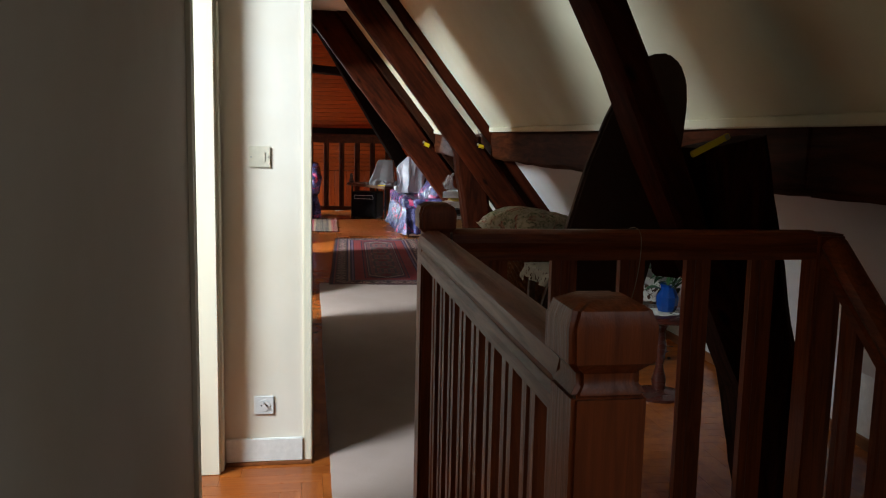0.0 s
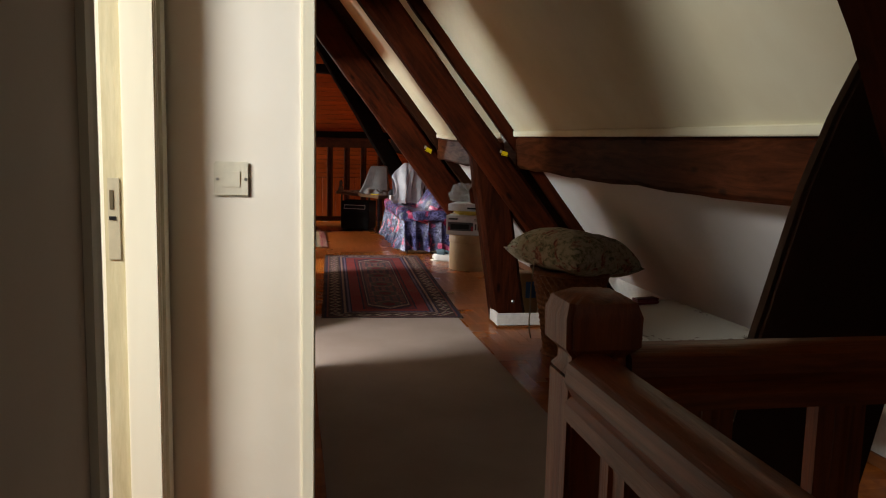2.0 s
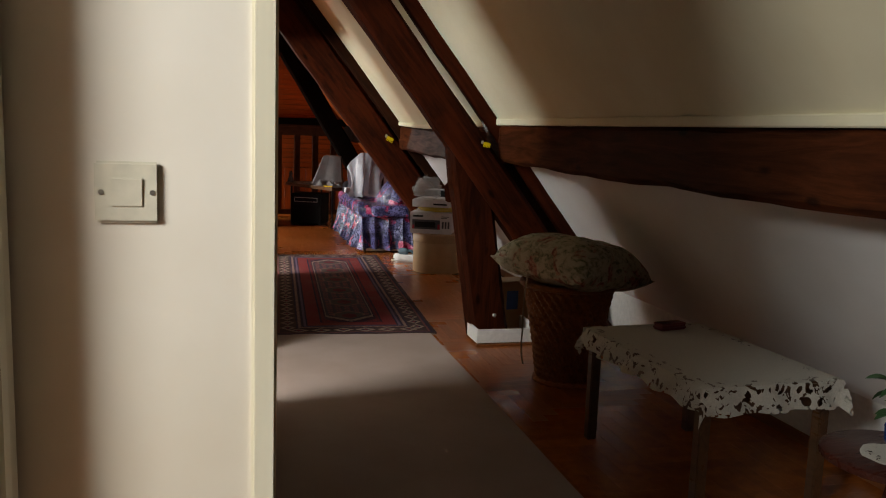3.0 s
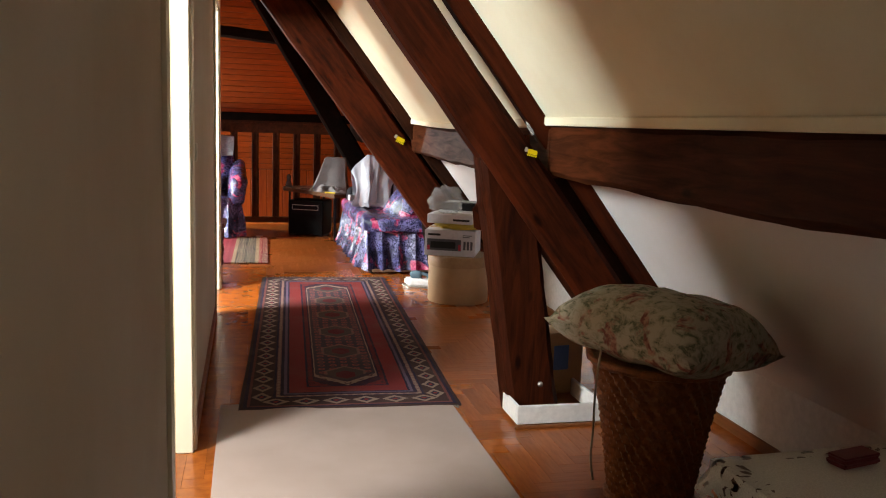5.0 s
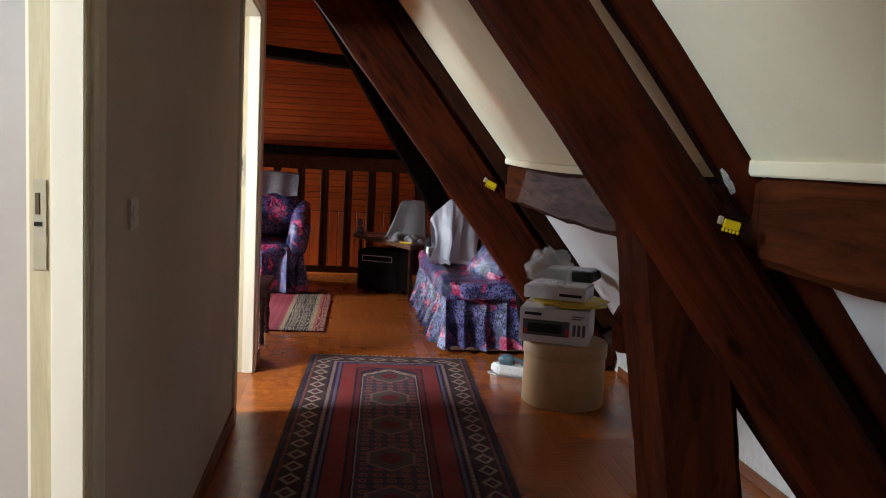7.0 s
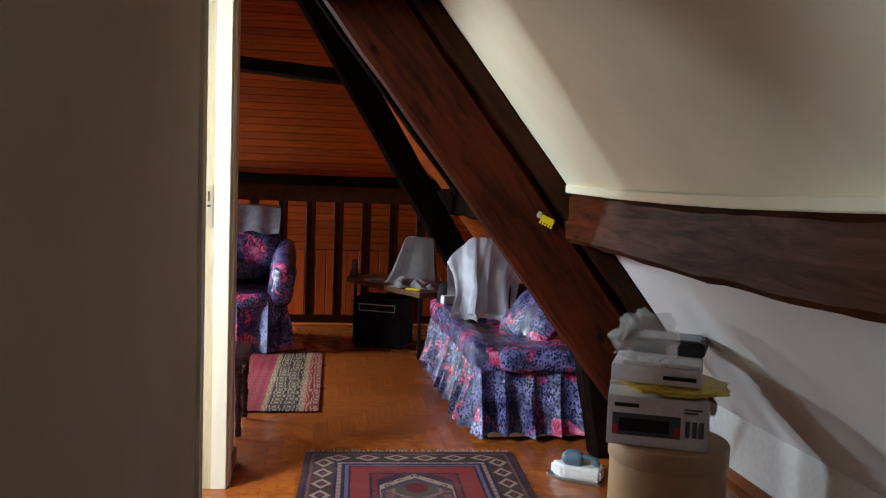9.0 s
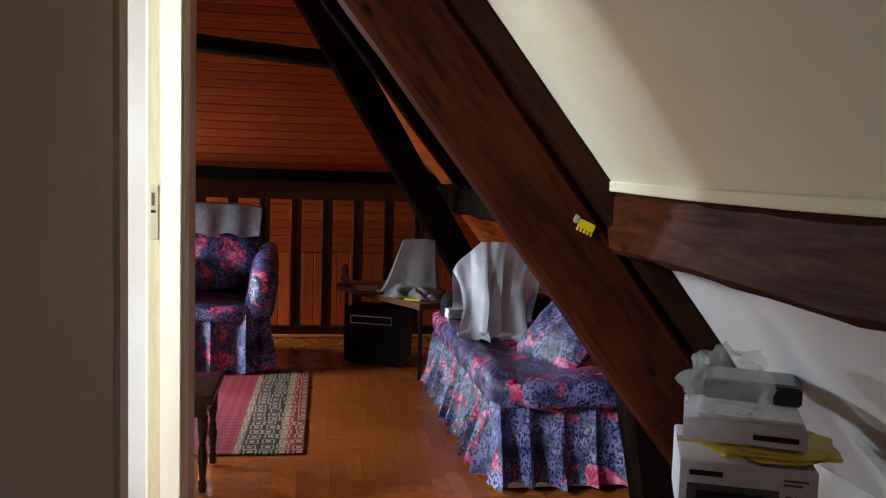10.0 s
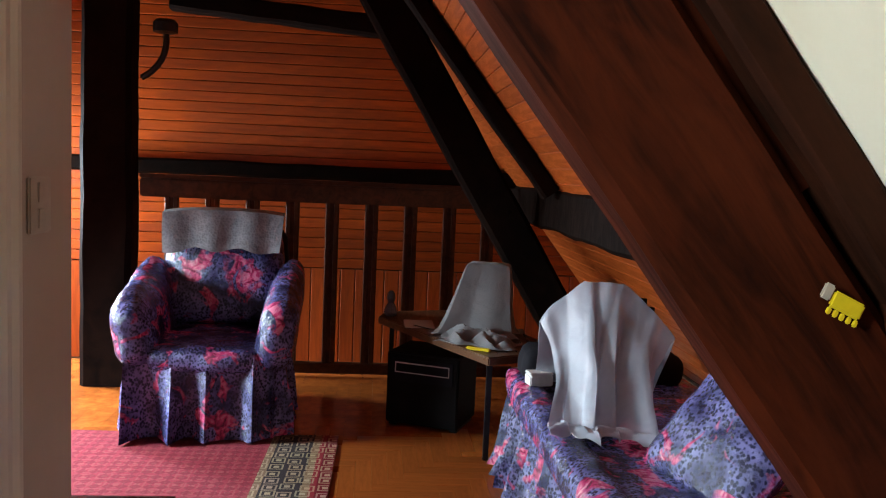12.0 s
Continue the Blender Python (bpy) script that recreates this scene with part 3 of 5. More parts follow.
def rug(name, label, cx, cy, hx, hy, rot, mat, thick, fringe=None):
    bm = bmesh.new()
    nx, ny = 12, 30
    grid = {}
    for lvl in (0, 1):
        for i in range(nx + 1):
            for j in range(ny + 1):
                x, y = -hx + 2 * hx * i / nx, -hy + 2 * hy * j / ny
                wob = 0.006 * noise.noise((x * 1.5 + cx, y * 1.2 + cy, 0.3))
                z = (thick + 0.003 * noise.noise((x * 3, y * 3, cx))) * lvl + (0.0 if lvl else 0.001)
                if i in (0, nx) or j in (0, ny):
                    z *= 0.75
                grid[lvl, i, j] = bm.verts.new((x + wob, y + wob, z))
    for i in range(nx):
        for j in range(ny):
            bm.faces.new([grid[1, a, b] for a, b in ((i, j), (i + 1, j), (i + 1, j + 1), (i, j + 1))])
            bm.faces.new([grid[0, a, b] for a, b in ((i, j), (i, j + 1), (i + 1, j + 1), (i + 1, j))])
    for i in range(nx):
        for j in (0, ny):
            bm.faces.new([grid[0, i, j], grid[0, i + 1, j], grid[1, i + 1, j], grid[1, i, j]])
    for j in range(ny):
        for i in (0, nx):
            bm.faces.new([grid[0, i, j], grid[0, i, j + 1], grid[1, i, j + 1], grid[1, i, j]])
    ob = thing(name, label, "rug" if "rug" in name else "carpet")
    ob.matrix_world = pose(cx, cy, 0, 0, 0, rot)
    part("woven_top", bm, mat, ob, smooth=True)
    if fringe:
        rnd = random.Random(7)
        for end in (-1, 1):
            f = None
            for i in range(int(hx * 2 / 0.014)):
                x = -hx + 0.007 + i * 0.014
                a, ln = rnd.uniform(-0.012, 0.012), rnd.uniform(0.02, 0.05)
                f = prism([(x - 0.0035, end * hy), (x + 0.0035, end * hy), (x + a + 0.003, end * (hy + ln)), (x + a - 0.003, end * (hy + ln))], "z", 0.001, 0.005, bm=f)
            part("fringe", f, fringe, ob)
    return ob


m = Mat("taupe_carpet", 0.97, spec=0.08)
nz, big = m.noise(320, detail=2), m.noise(2.2, detail=5)
m.colour(m.mix(m.math("MULTIPLY", nz, 0.5), m.ramp(big, (0.3, (0.36, 0.275, 0.245)), (0.7, (0.45, 0.35, 0.315))), (0.21, 0.16, 0.14)))
RUNNER = m.bump(nz, 0.5, 0.003).m
rug("carpet_runner", "plain taupe carpet runner laid on the parquet", 0.585, 4.36, 0.515, 2.2, 0.0, RUNNER, 0.007)


def runner_rug_material(name, hx, hy):
    """Dark oriental rug: guard stripes, a border of cream lozenges, a red band and a field of hexagon medallions."""
    m = Mat(name, 0.95, spec=0.1)
    sep = m.n("ShaderNodeSeparateXYZ")
    wob = m.math("MULTIPLY", m.math("SUBTRACT", m.noise(45, detail=2), 0.5), 0.010)
    m.t.links.new(m.co.outputs["Object"], sep.inputs[0])
    ax = m.math("ADD", m.math("ABSOLUTE", sep.outputs[0]), wob)
    ay = m.math("ADD", m.math("ABSOLUTE", sep.outputs[1]), wob)
    dx, dy = m.math("SUBTRACT", hx, ax), m.math("SUBTRACT", hy, ay)
    d = m.math("MINIMUM", dx, dy)
    ends = m.math("LESS_THAN", dy, dx)
    along = m.math("ADD", m.math("MULTIPLY", ends, ax), m.math("MULTIPLY", m.math("SUBTRACT", 1.0, ends), ay))

    def below(v, lim):
        return m.math("LESS_THAN", v, lim)

    def lozenge(mid, half, period, size):
        u = m.math("ABSOLUTE", m.math("SUBTRACT", m.math("FRACT", m.math("DIVIDE", along, period)), 0.5))
        v = m.math("ABSOLUTE", m.math("DIVIDE", m.math("SUBTRACT", d, mid), half))
        return m.math("ADD", m.math("MULTIPLY", u, 2.0 / size), v)
    navy, brick, cream, brown = (0.024, 0.019, 0.042), (0.21, 0.030, 0.030), (0.33, 0.24, 0.19), (0.052, 0.028, 0.027)
    c = m.ramp(m.math("DIVIDE", d, hx), (0.0, brown), (0.035, navy), (0.065, (0.16, 0.055, 0.05)), (0.09, brown), (0.29, navy), (0.315, (0.20, 0.11, 0.10)),
               (0.355, navy), (0.385, (0.12, 0.09, 0.15)), (0.415, navy), (0.435, brick), (0.60, navy), (0.625, (0.17, 0.024, 0.028)), mode="CONSTANT")
    big = lozenge(0.19 * hx, 0.10 * hx, 0.135, 1.0)
    band = m.math("MULTIPLY", m.math("GREATER_THAN", d, 0.09 * hx), below(d, 0.29 * hx))
    c = m.mix(m.math("MULTIPLY", m.math("MULTIPLY", below(big, 0.92), band), 0.85), c, cream)
    c = m.mix(m.math("MULTIPLY", below(big, 0.50), band), c, navy)
    c = m.mix(m.math("MULTIPLY", below(big, 0.24), band), c, brick)
    small = lozenge(0.335 * hx, 0.022 * hx, 0.042, 1.0)
    c = m.mix(m.math("MULTIPLY", below(small, 0.8), 0.7), c, cream)
    # field: one long panel with pointed ends, small medallions down its middle
    inside = m.math("GREATER_THAN", d, 0.60 * hx)
    panel = m.math("MAXIMUM", m.math("DIVIDE", ax, 0.150), m.math("DIVIDE", m.math("ADD", m.math("MULTIPLY", ax, 0.9), ay), hy - 0.36))
    for lim, col in ((1.10, navy), (1.04, cream), (1.0, (0.040, 0.030, 0.048))):
        c = m.mix(m.math("MULTIPLY", below(panel, lim), m.math("MULTIPLY", inside, 0.9)), c, col)
    yy = m.math("MULTIPLY", m.math("ABSOLUTE", m.math("SUBTRACT", m.math("FRACT", m.math("DIVIDE", sep.outputs[1], 0.44)), 0.5)), 0.44)
    hexa = m.math("MAXIMUM", m.math("DIVIDE", ax, 0.105), m.math("DIVIDE", m.math("ADD", m.math("MULTIPLY", ax, 0.8), yy), 0.150))
    inner = below(panel, 0.97)
    for lim, col in ((1.0, (0.20, 0.12, 0.10)), (0.86, (0.085, 0.065, 0.060)), (0.45, (0.13, 0.022, 0.028))):
        c = m.mix(m.math("MULTIPLY", below(hexa, lim), inner), c, col)
    vo = m.n("ShaderNodeTexVoronoi", Scale=17.0, Randomness=0.10)
    m.t.links.new(m.coords(), vo.inputs["Vector"])
    flower = m.ramp(vo.outputs["Distance"], (0.0, (0.8, 0.8, 0.8)), (0.12, (0, 0, 0)), (0.20, (0.8, 0.8, 0.8)), (0.34, (0, 0, 0)), mode="CONSTANT")
    ring = m.math("MULTIPLY", inside, m.math("GREATER_THAN", hexa, 0.9))
    tint = m.mix(inner, (0.07, 0.024, 0.03), (0.30, 0.085, 0.075))
    c = m.mix(m.math("MULTIPLY", flower, ring), c, tint)
    fine, worn = m.noise(420, detail=2), m.noise(5, detail=4)
    c = m.mix(m.math("MULTIPLY", fine, 0.42), c, (0.02, 0.012, 0.012))
    c = m.mix(m.ramp(worn, (0.5, (0, 0, 0)), (0.75, (0.35, 0.35, 0.35))), c, (0.15, 0.09, 0.075))
    m.colour(c)
    return m.bump(m.math("ADD", fine, m.noise(9)), 0.5, 0.004).m


PERSIAN = runner_rug_material("dark_red_rug", 0.495, 1.58)
FRINGE = plain("rug_fringe", (0.20, 0.15, 0.11), 0.95)
rug("patterned_rug", "worn dark red and navy oriental rug on the parquet", 0.715, 8.03, 0.495, 1.58, -2.6, PERSIAN, 0.010, FRINGE)
k2 = [(0.0, (0.16, 0.010, 0.017)), (0.055, (0.26, 0.022, 0.032)), (0.085, (0.22, 0.14, 0.08)), (0.12, (0.035, 0.028, 0.030)), (0.30, (0.20, 0.13, 0.08)), (0.335, (0.26, 0.030, 0.046))]
CRIMSON = rug_material("crimson_rug", 0.95, 1.3, k2, (0.30, 0.045, 0.085), (0.58, 0.43, 0.26), 13.0, lattice=True)
rug("crimson_rug", "crimson rug with a beige and black patterned border", -0.585, 11.20, 0.95, 0.85, -1.0, CRIMSON, 0.012)


# ---- upholstery ----
def floral(name, gloss=0.30):
    m = Mat(name, gloss, spec=0.55)
    v = m.coords()
    patch = m.noise(6.5, v, 3, 0.6, 0.8)
    vo = m.n("ShaderNodeTexVoronoi", Scale=85.0, Randomness=1.0)
    m.t.links.new(m.coords((1, 1, 0.8)), vo.inputs["Vector"])
    mott = m.math("ADD", m.math("MULTIPLY", vo.outputs["Distance"], 0.7), m.math("MULTIPLY", m.noise(42, v, 3, 0.6, 1.0), 0.9))
    spots = m.ramp(mott, (0.67, (1, 1, 1)), (0.88, (0, 0, 0)))
    tone = m.ramp(m.noise(9, v, 2), (0.36, (0.018, 0.019, 0.075)), (0.62, (0.165, 0.16, 0.38)))
    ground = m.mix(spots, tone, (0.012, 0.012, 0.040))
    petals = m.noise(24, v, 2, 0.5, 1.5)
    rose = m.ramp(petals, (0.35, (0.13, 0.010, 0.04)), (0.5, (0.50, 0.035, 0.13)), (0.62, (0.58, 0.16, 0.26)))
    m.colour(m.mix(m.ramp(patch, (0.55, (0, 0, 0)), (0.61, (1, 1, 1))), ground, rose))
    return m.bump(m.math("ADD", m.noise(12, v, 3), m.math("MULTIPLY", m.noise(300, v, 2), 0.15)), 0.8, 0.02).m


FLORAL = floral("purple_floral_satin", 0.24)
DARKFAB = plain("dark_cloth_and_shade", (0.010, 0.009, 0.012), 0.85, spec=0.1)


def cloth(name, c, rough=0.5, alpha=1.0, bump=0.6):
    m = Mat(name, rough, spec=0.5)
    folds = m.noise(9, detail=4, warp=0.8)
    weave = m.noise(500, detail=1)
    m.colour(m.ramp(folds, (0.3, tuple(a * 0.8 for a in c)), (0.65, c)))
    m.put(m.p, "Sheen Weight", 0.25)
    if alpha < 1:
        m.put(m.p, "Alpha", alpha)
    return m.bump(m.math("ADD", folds, m.math("MULTIPLY", weave, 0.12)), bump, 0.012).m


def skirt(x0, x1, y0, y1, z0, z1, pleats, amp, flare, seed, corner=0.06):
    """A gathered skirt that hangs round a rectangle, closed above and below."""
    per = []
    n = pleats * 10
    w, d = x1 - x0, y1 - y0
    total = 2 * (w + d)
    for i in range(n):
        s = total * i / n
        if s < w:
            p, nrm = (x0 + s, y0), (0, -1)
        elif s < w + d:
            p, nrm = (x1, y0 + s - w), (1, 0)
        elif s < 2 * w + d:
            p, nrm = (x1 - (s - w - d), y1), (0, 1)
        else:
            p, nrm = (x0, y1 - (s - 2 * w - d)), (-1, 0)
        per.append((p, nrm, s))
    bm = bmesh.new()
    loops = []
    levels = 9
    for k in range(levels + 1):
        f = k / levels
        z = z1 + (z0 - z1) * f
        loop = []
        for (px, py), (nx, ny), s in per:
            ph = s * pleats * 2 * math.pi / total + 3.4 * noise.noise((s * 2.2, seed, 0)) + 1.5 * noise.noise((s * 6.0, seed, 2))
            wave = 1.0 - 2.0 * abs(math.sin(ph / 2 + f * 0.3 * noise.noise((s * 4, seed, f)))) ** 0.8
            o = amp * (0.25 + 0.75 * f) * wave * (1 + 0.9 * noise.noise((s * 3.1, seed + 4, f))) + flare * f ** 1.3
            zz = z + (0.012 * noise.noise((s * 5, seed, 9)) if k == levels else 0)
            loop.append(bm.verts.new((px + nx * o, py + ny * o, zz)))
        loops.append(loop)
    for a, b in zip(loops, loops[1:]):
        for i in range(n):
            bm.faces.new((a[i], a[(i + 1) % n], b[(i + 1) % n], b[i]))
    bm.faces.new(loops[0])
    bm.faces.new(loops[-1][::-1])
    return bm


def pillow(w, h, t, seed=0, n=18, puff=2.6):
    """A stuffed cushion, lying flat: w along x, h along y, t thick."""
    bm = bmesh.new()
    grids = []
    for s in (1, -1):
        g = {}
        for i in range(n + 1):
            for j in range(n + 1):
                u, v = -1 + 2 * i / n, -1 + 2 * j / n
                edge = (1 - abs(u) ** puff) * (1 - abs(v) ** puff)
                pinch = 1 - 0.07 * (1 - abs(u) ** 2) * abs(v) ** 4 - 0.07 * (1 - abs(v) ** 2) * abs(u) ** 4
                z = s * t / 2 * max(edge, 0) ** 0.45
                z += 0.10 * t * noise.noise((u * 2 + seed, v * 2, s)) * max(edge, 0) ** 0.3
                g[i, j] = (u * w / 2 * pinch, v * h / 2 * pinch, z)
        grids.append(g)
    vs = {}
    for s, g in enumerate(grids):
        for (i, j), p in g.items():
            border = i in (0, n) or j in (0, n)
            if border and s == 1:
                vs[s, i, j] = vs[0, i, j]
            else:
                vs[s, i, j] = bm.verts.new(p)
    for s in (0, 1):
        for i in range(n):
            for j in range(n):
                q = [vs[s, i, j], vs[s, i + 1, j], vs[s, i + 1, j + 1], vs[s, i, j + 1]]
                bm.faces.new(q if s == 0 else q[::-1])
    return bm


def soft_box(x0, x1, y0, y1, z0, z1, r=0.05, puff=0.02, seed=0):
    bm = box(x0, x1, y0, y1, z0, z1)
    bmesh.ops.subdivide_edges(bm, edges=bm.edges[:], cuts=15, use_grid_fill=True)
    c = Vector(((x0 + x1) / 2, (y0 + y1) / 2, (z0 + z1) / 2))
    hx, hy, hz = (x1 - x0) / 2, (y1 - y0) / 2, (z1 - z0) / 2
    for v in bm.verts:
        d = v.co - c
        core = Vector((max(-hx + r, min(hx - r, d.x)), max(-hy + r, min(hy - r, d.y)), max(-hz + r, min(hz - r, d.z))))
        o = d - core
        if o.length > 1e-6:
            d = core + o.normalized() * r
        u, w_, q = d.x / hx, d.y / hy, d.z / hz
        bul = puff * (1 - u * u * w_ * w_) * (1 - q * q * 0.5)
        nz = noise.noise_vector((c + d) * 5 + Vector((seed, 0, 0))) * 0.013 + noise.noise_vector((c + d) * 13 + Vector((0, seed, 0))) * 0.007
        v.co = c + d + (o.normalized() * bul if o.length > 1e-6 else Vector()) + nz
    return bm


# sofa: long skirted seat along the truss, with a back roll at its far end
sofa = thing("sofa", "long sofa under a purple and pink floral gathered cover", "sofa")
SX0, SX1, SY0, SY1 = 1.16, 1.98, 9.80, 11.60
part("skirt", skirt(SX0, SX1, SY0, SY1, 0.035, 0.36, 38, 0.048, 0.06, 3), FLORAL, sofa, smooth=True)
part("seat_cushion", soft_box(SX0 - 0.01, SX1, SY0 - 0.01, SY1, 0.345, 0.46, 0.045, 0.02, 2), FLORAL, sofa, smooth=True)
part("edge_roll", soft_box(SX0 - 0.035, SX0 + 0.09, SY0 + 0.02, SY1 + 0.02, 0.36, 0.49, 0.05, 0.012, 8), FLORAL, sofa, smooth=True)
part("front_band", soft_box(SX0 + 0.10, SX1 - 0.02, SY0 - 0.045, SY0 + 0.05, 0.36, 0.475, 0.035, 0.008, 12), FLORAL, sofa, smooth=True)
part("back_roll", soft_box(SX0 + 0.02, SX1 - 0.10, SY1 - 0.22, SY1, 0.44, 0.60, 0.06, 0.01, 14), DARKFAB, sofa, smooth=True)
for x, y in ((SX0 + 0.06, SY0 + 0.05), (SX1 - 0.08, SY0 + 0.05), (SX0 + 0.06, SY1 - 0.05), (SX1 - 0.08, SY1 - 0.05)):
    part("leg", box(x - 0.025, x + 0.025, y - 0.025, y + 0.025, 0, 0.05, 0.004), BLACK, sofa)
part("base_board", box(SX0 + 0.05, SX1 - 0.05, SY0 + 0.01, SY0 + 0.03, 0.012, 0.045, 0.003), GLOSS, sofa, "pale bare wooden base board")
pil = tagged(part("cushion", moved(pillow(0.46, 0.46, 0.17, 5), pose(1.60, 10.28, 0.605, 8, -48, 12)), FLORAL, smooth=True), "square purple floral cushion leaning on the sofa", "cushion")

# armchair in the same cover
chair = thing("armchair", "wide armchair under a purple and pink floral gathered cover", "armchair", pose(-0.295, 12.33, 0, 0, 0, 3))
part("skirt", skirt(-0.36, 0.36, -0.42, 0.36, 0.02, 0.43, 15, 0.055, 0.035, 11), FLORAL, chair, smooth=True)
part("seat_cushion", soft_box(-0.27, 0.27, -0.43, 0.30, 0.34, 0.455, 0.05, 0.015, 21), FLORAL, chair, smooth=True)
for s in (-1, 1):
    bm = soft_box(s * 0.325 - 0.085, s * 0.325 + 0.085, -0.44, 0.36, 0.36, 0.665, 0.075, 0.012, 23 + s)
    for v in bm.verts:
        if v.co.z > 0.5:
            v.co.z += 0.20 * (v.co.y + 0.40) * (v.co.z - 0.5) / 0.165
        v.co.x += s * 0.03 * max(0, (v.co.z - 0.45)) / 0.2
    part("arm", bm, FLORAL, chair, smooth=True)
bm = soft_box(-0.30, 0.30, 0.14, 0.40, 0.48, 1.04, 0.10, 0.03, 27)
for v in bm.verts:
    v.co.y += 0.30 * (v.co.z - 0.48)
    v.co.x *= 1.0 - 0.10 * max(0, v.co.z - 0.8) / 0.24
part("backrest", bm, FLORAL, chair, smooth=True)
# back of the floral cover: its shade is painted with near-black cloth
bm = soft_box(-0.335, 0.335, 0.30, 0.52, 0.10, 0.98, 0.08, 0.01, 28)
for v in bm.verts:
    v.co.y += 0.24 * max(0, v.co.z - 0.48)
part("back_cover", bm, DARKFAB, chair, "back of the cover, its shade painted near-black", smooth=True)
lc = Mat("grey_lace_cloth", 0.8, spec=0.2)
holes = lc.n("ShaderNodeTexVoronoi", Scale=75.0, Randomness=0.9)
lc.t.links.new(lc.coords(), holes.inputs["Vector"])
worn = lc.math("ADD", lc.math("MULTIPLY", holes.outputs["Distance"], 0.4), lc.math("MULTIPLY", lc.noise(11, detail=3, warp=1.0), 0.8))
lc.colour(lc.ramp(worn, (0.36, (0.15, 0.145, 0.16)), (0.56, (0.20, 0.195, 0.215)), (0.75, (0.25, 0.245, 0.265))))
LACE = lc.bump(worn, 0.6, 0.006).m


def sheet(fn, nu, nv, thick=0.004):
    """A cloth from a function of (u, v) in 0..1, with a little thickness."""
    bm = bmesh.new()
    top = {(i, j): Vector(fn(i / nu, j / nv)) for i in range(nu + 1) for j in range(nv + 1)}
    vs = {}
    for (i, j), p in top.items():
        a = top[min(i + 1, nu), j] - top[max(i - 1, 0), j]
        b = top[i, min(j + 1, nv)] - top[i, max(j - 1, 0)]
        nrm = a.cross(b)
        nrm = nrm.normalized() if nrm.length > 1e-9 else Vector((0, 0, 1))
        vs[0, i, j] = bm.verts.new(p)
        vs[1, i, j] = bm.verts.new(p - nrm * thick)
    for i in range(nu):
        for j in range(nv):
            bm.faces.new([vs[0, a, b] for a, b in ((i, j), (i + 1, j), (i + 1, j + 1), (i, j + 1))])
            bm.faces.new([vs[1, a, b] for a, b in ((i, j), (i, j + 1), (i + 1, j + 1), (i + 1, j))])
    for i in range(nu):
        for j in (0, nv):
            bm.faces.new([vs[0, i, j], vs[0, i + 1, j], vs[1, i + 1, j], vs[1, i, j]])
    for j in range(nv):
        for i in (0, nu):
            bm.faces.new([vs[0, i, j], vs[0, i, j + 1], vs[1, i, j + 1], vs[1, i, j]])
    return bm


def antimacassar(u, v):
    x = -0.31 + 0.62 * u
    z_top = 1.085
    s = v * 0.46
    if s < 0.20:
        z = z_top - 0.21 + s
        y = 0.185 + 0.32 * (z - 0.88) - 0.012 * math.sin(u * 19)
    elif s < 0.40:
        y, z = 0.245 + (s - 0.20) * 1.3, z_top + 0.010 * math.sin((s - 0.2) * 16)
    else:
        y, z = 0.505 + 0.2 * (s - 0.40), z_top - (s - 0.40)
    z -= 0.02 * abs(2 * u - 1) ** 3 + (0.012 * math.sin(u * 17) if s < 0.03 else 0)
    return (x * (1 + 0.05 * math.sin(v * 3)), y + 0.008 * noise.noise((u * 6, v * 6, 1)), z)


cl = tagged(part("lace_throw", moved(sheet(antimacassar, 26, 20), pose(-0.295, 12.33, 0, 0, 0, 3)), LACE, smooth=True), "grey lace cloth over the armchair's backrest", "cloth")

# side table with a draped screen, radio cabinet beneath
TABLE = wood("table_walnut", (0.07, 0.030, 0.014), (0.16, 0.075, 0.035), (9, 1, 9), 3, 0.3, False)
tab = thing("side_table", "low walnut side table with thin metal legs", "table", pose(0.0, 0.0, 0, 0, 0, 0))
prof = [(0.60, 12.80), (0.56, 12.62), (1.06, 11.64), (1.46, 11.84), (1.10, 12.95)]
part("tabletop", prism(prof, "z", 0.475, 0.515, 0.006), TABLE, tab)
for x, y in ((0.64, 12.62), (1.08, 11.74), (1.36, 11.88), (1.05, 12.82)):
    part("leg", box(x - 0.013, x + 0.013, y - 0.013, y + 0.013, 0, 0.475, 0.003), BLACK, tab)
GREYCLOTH = cloth("grey_screen_cloth", (0.17, 0.17, 0.175), 0.85)
WHITECLOTH = cloth("sheer_white_cloth", (0.66, 0.70, 0.80), 0.28, 0.45)


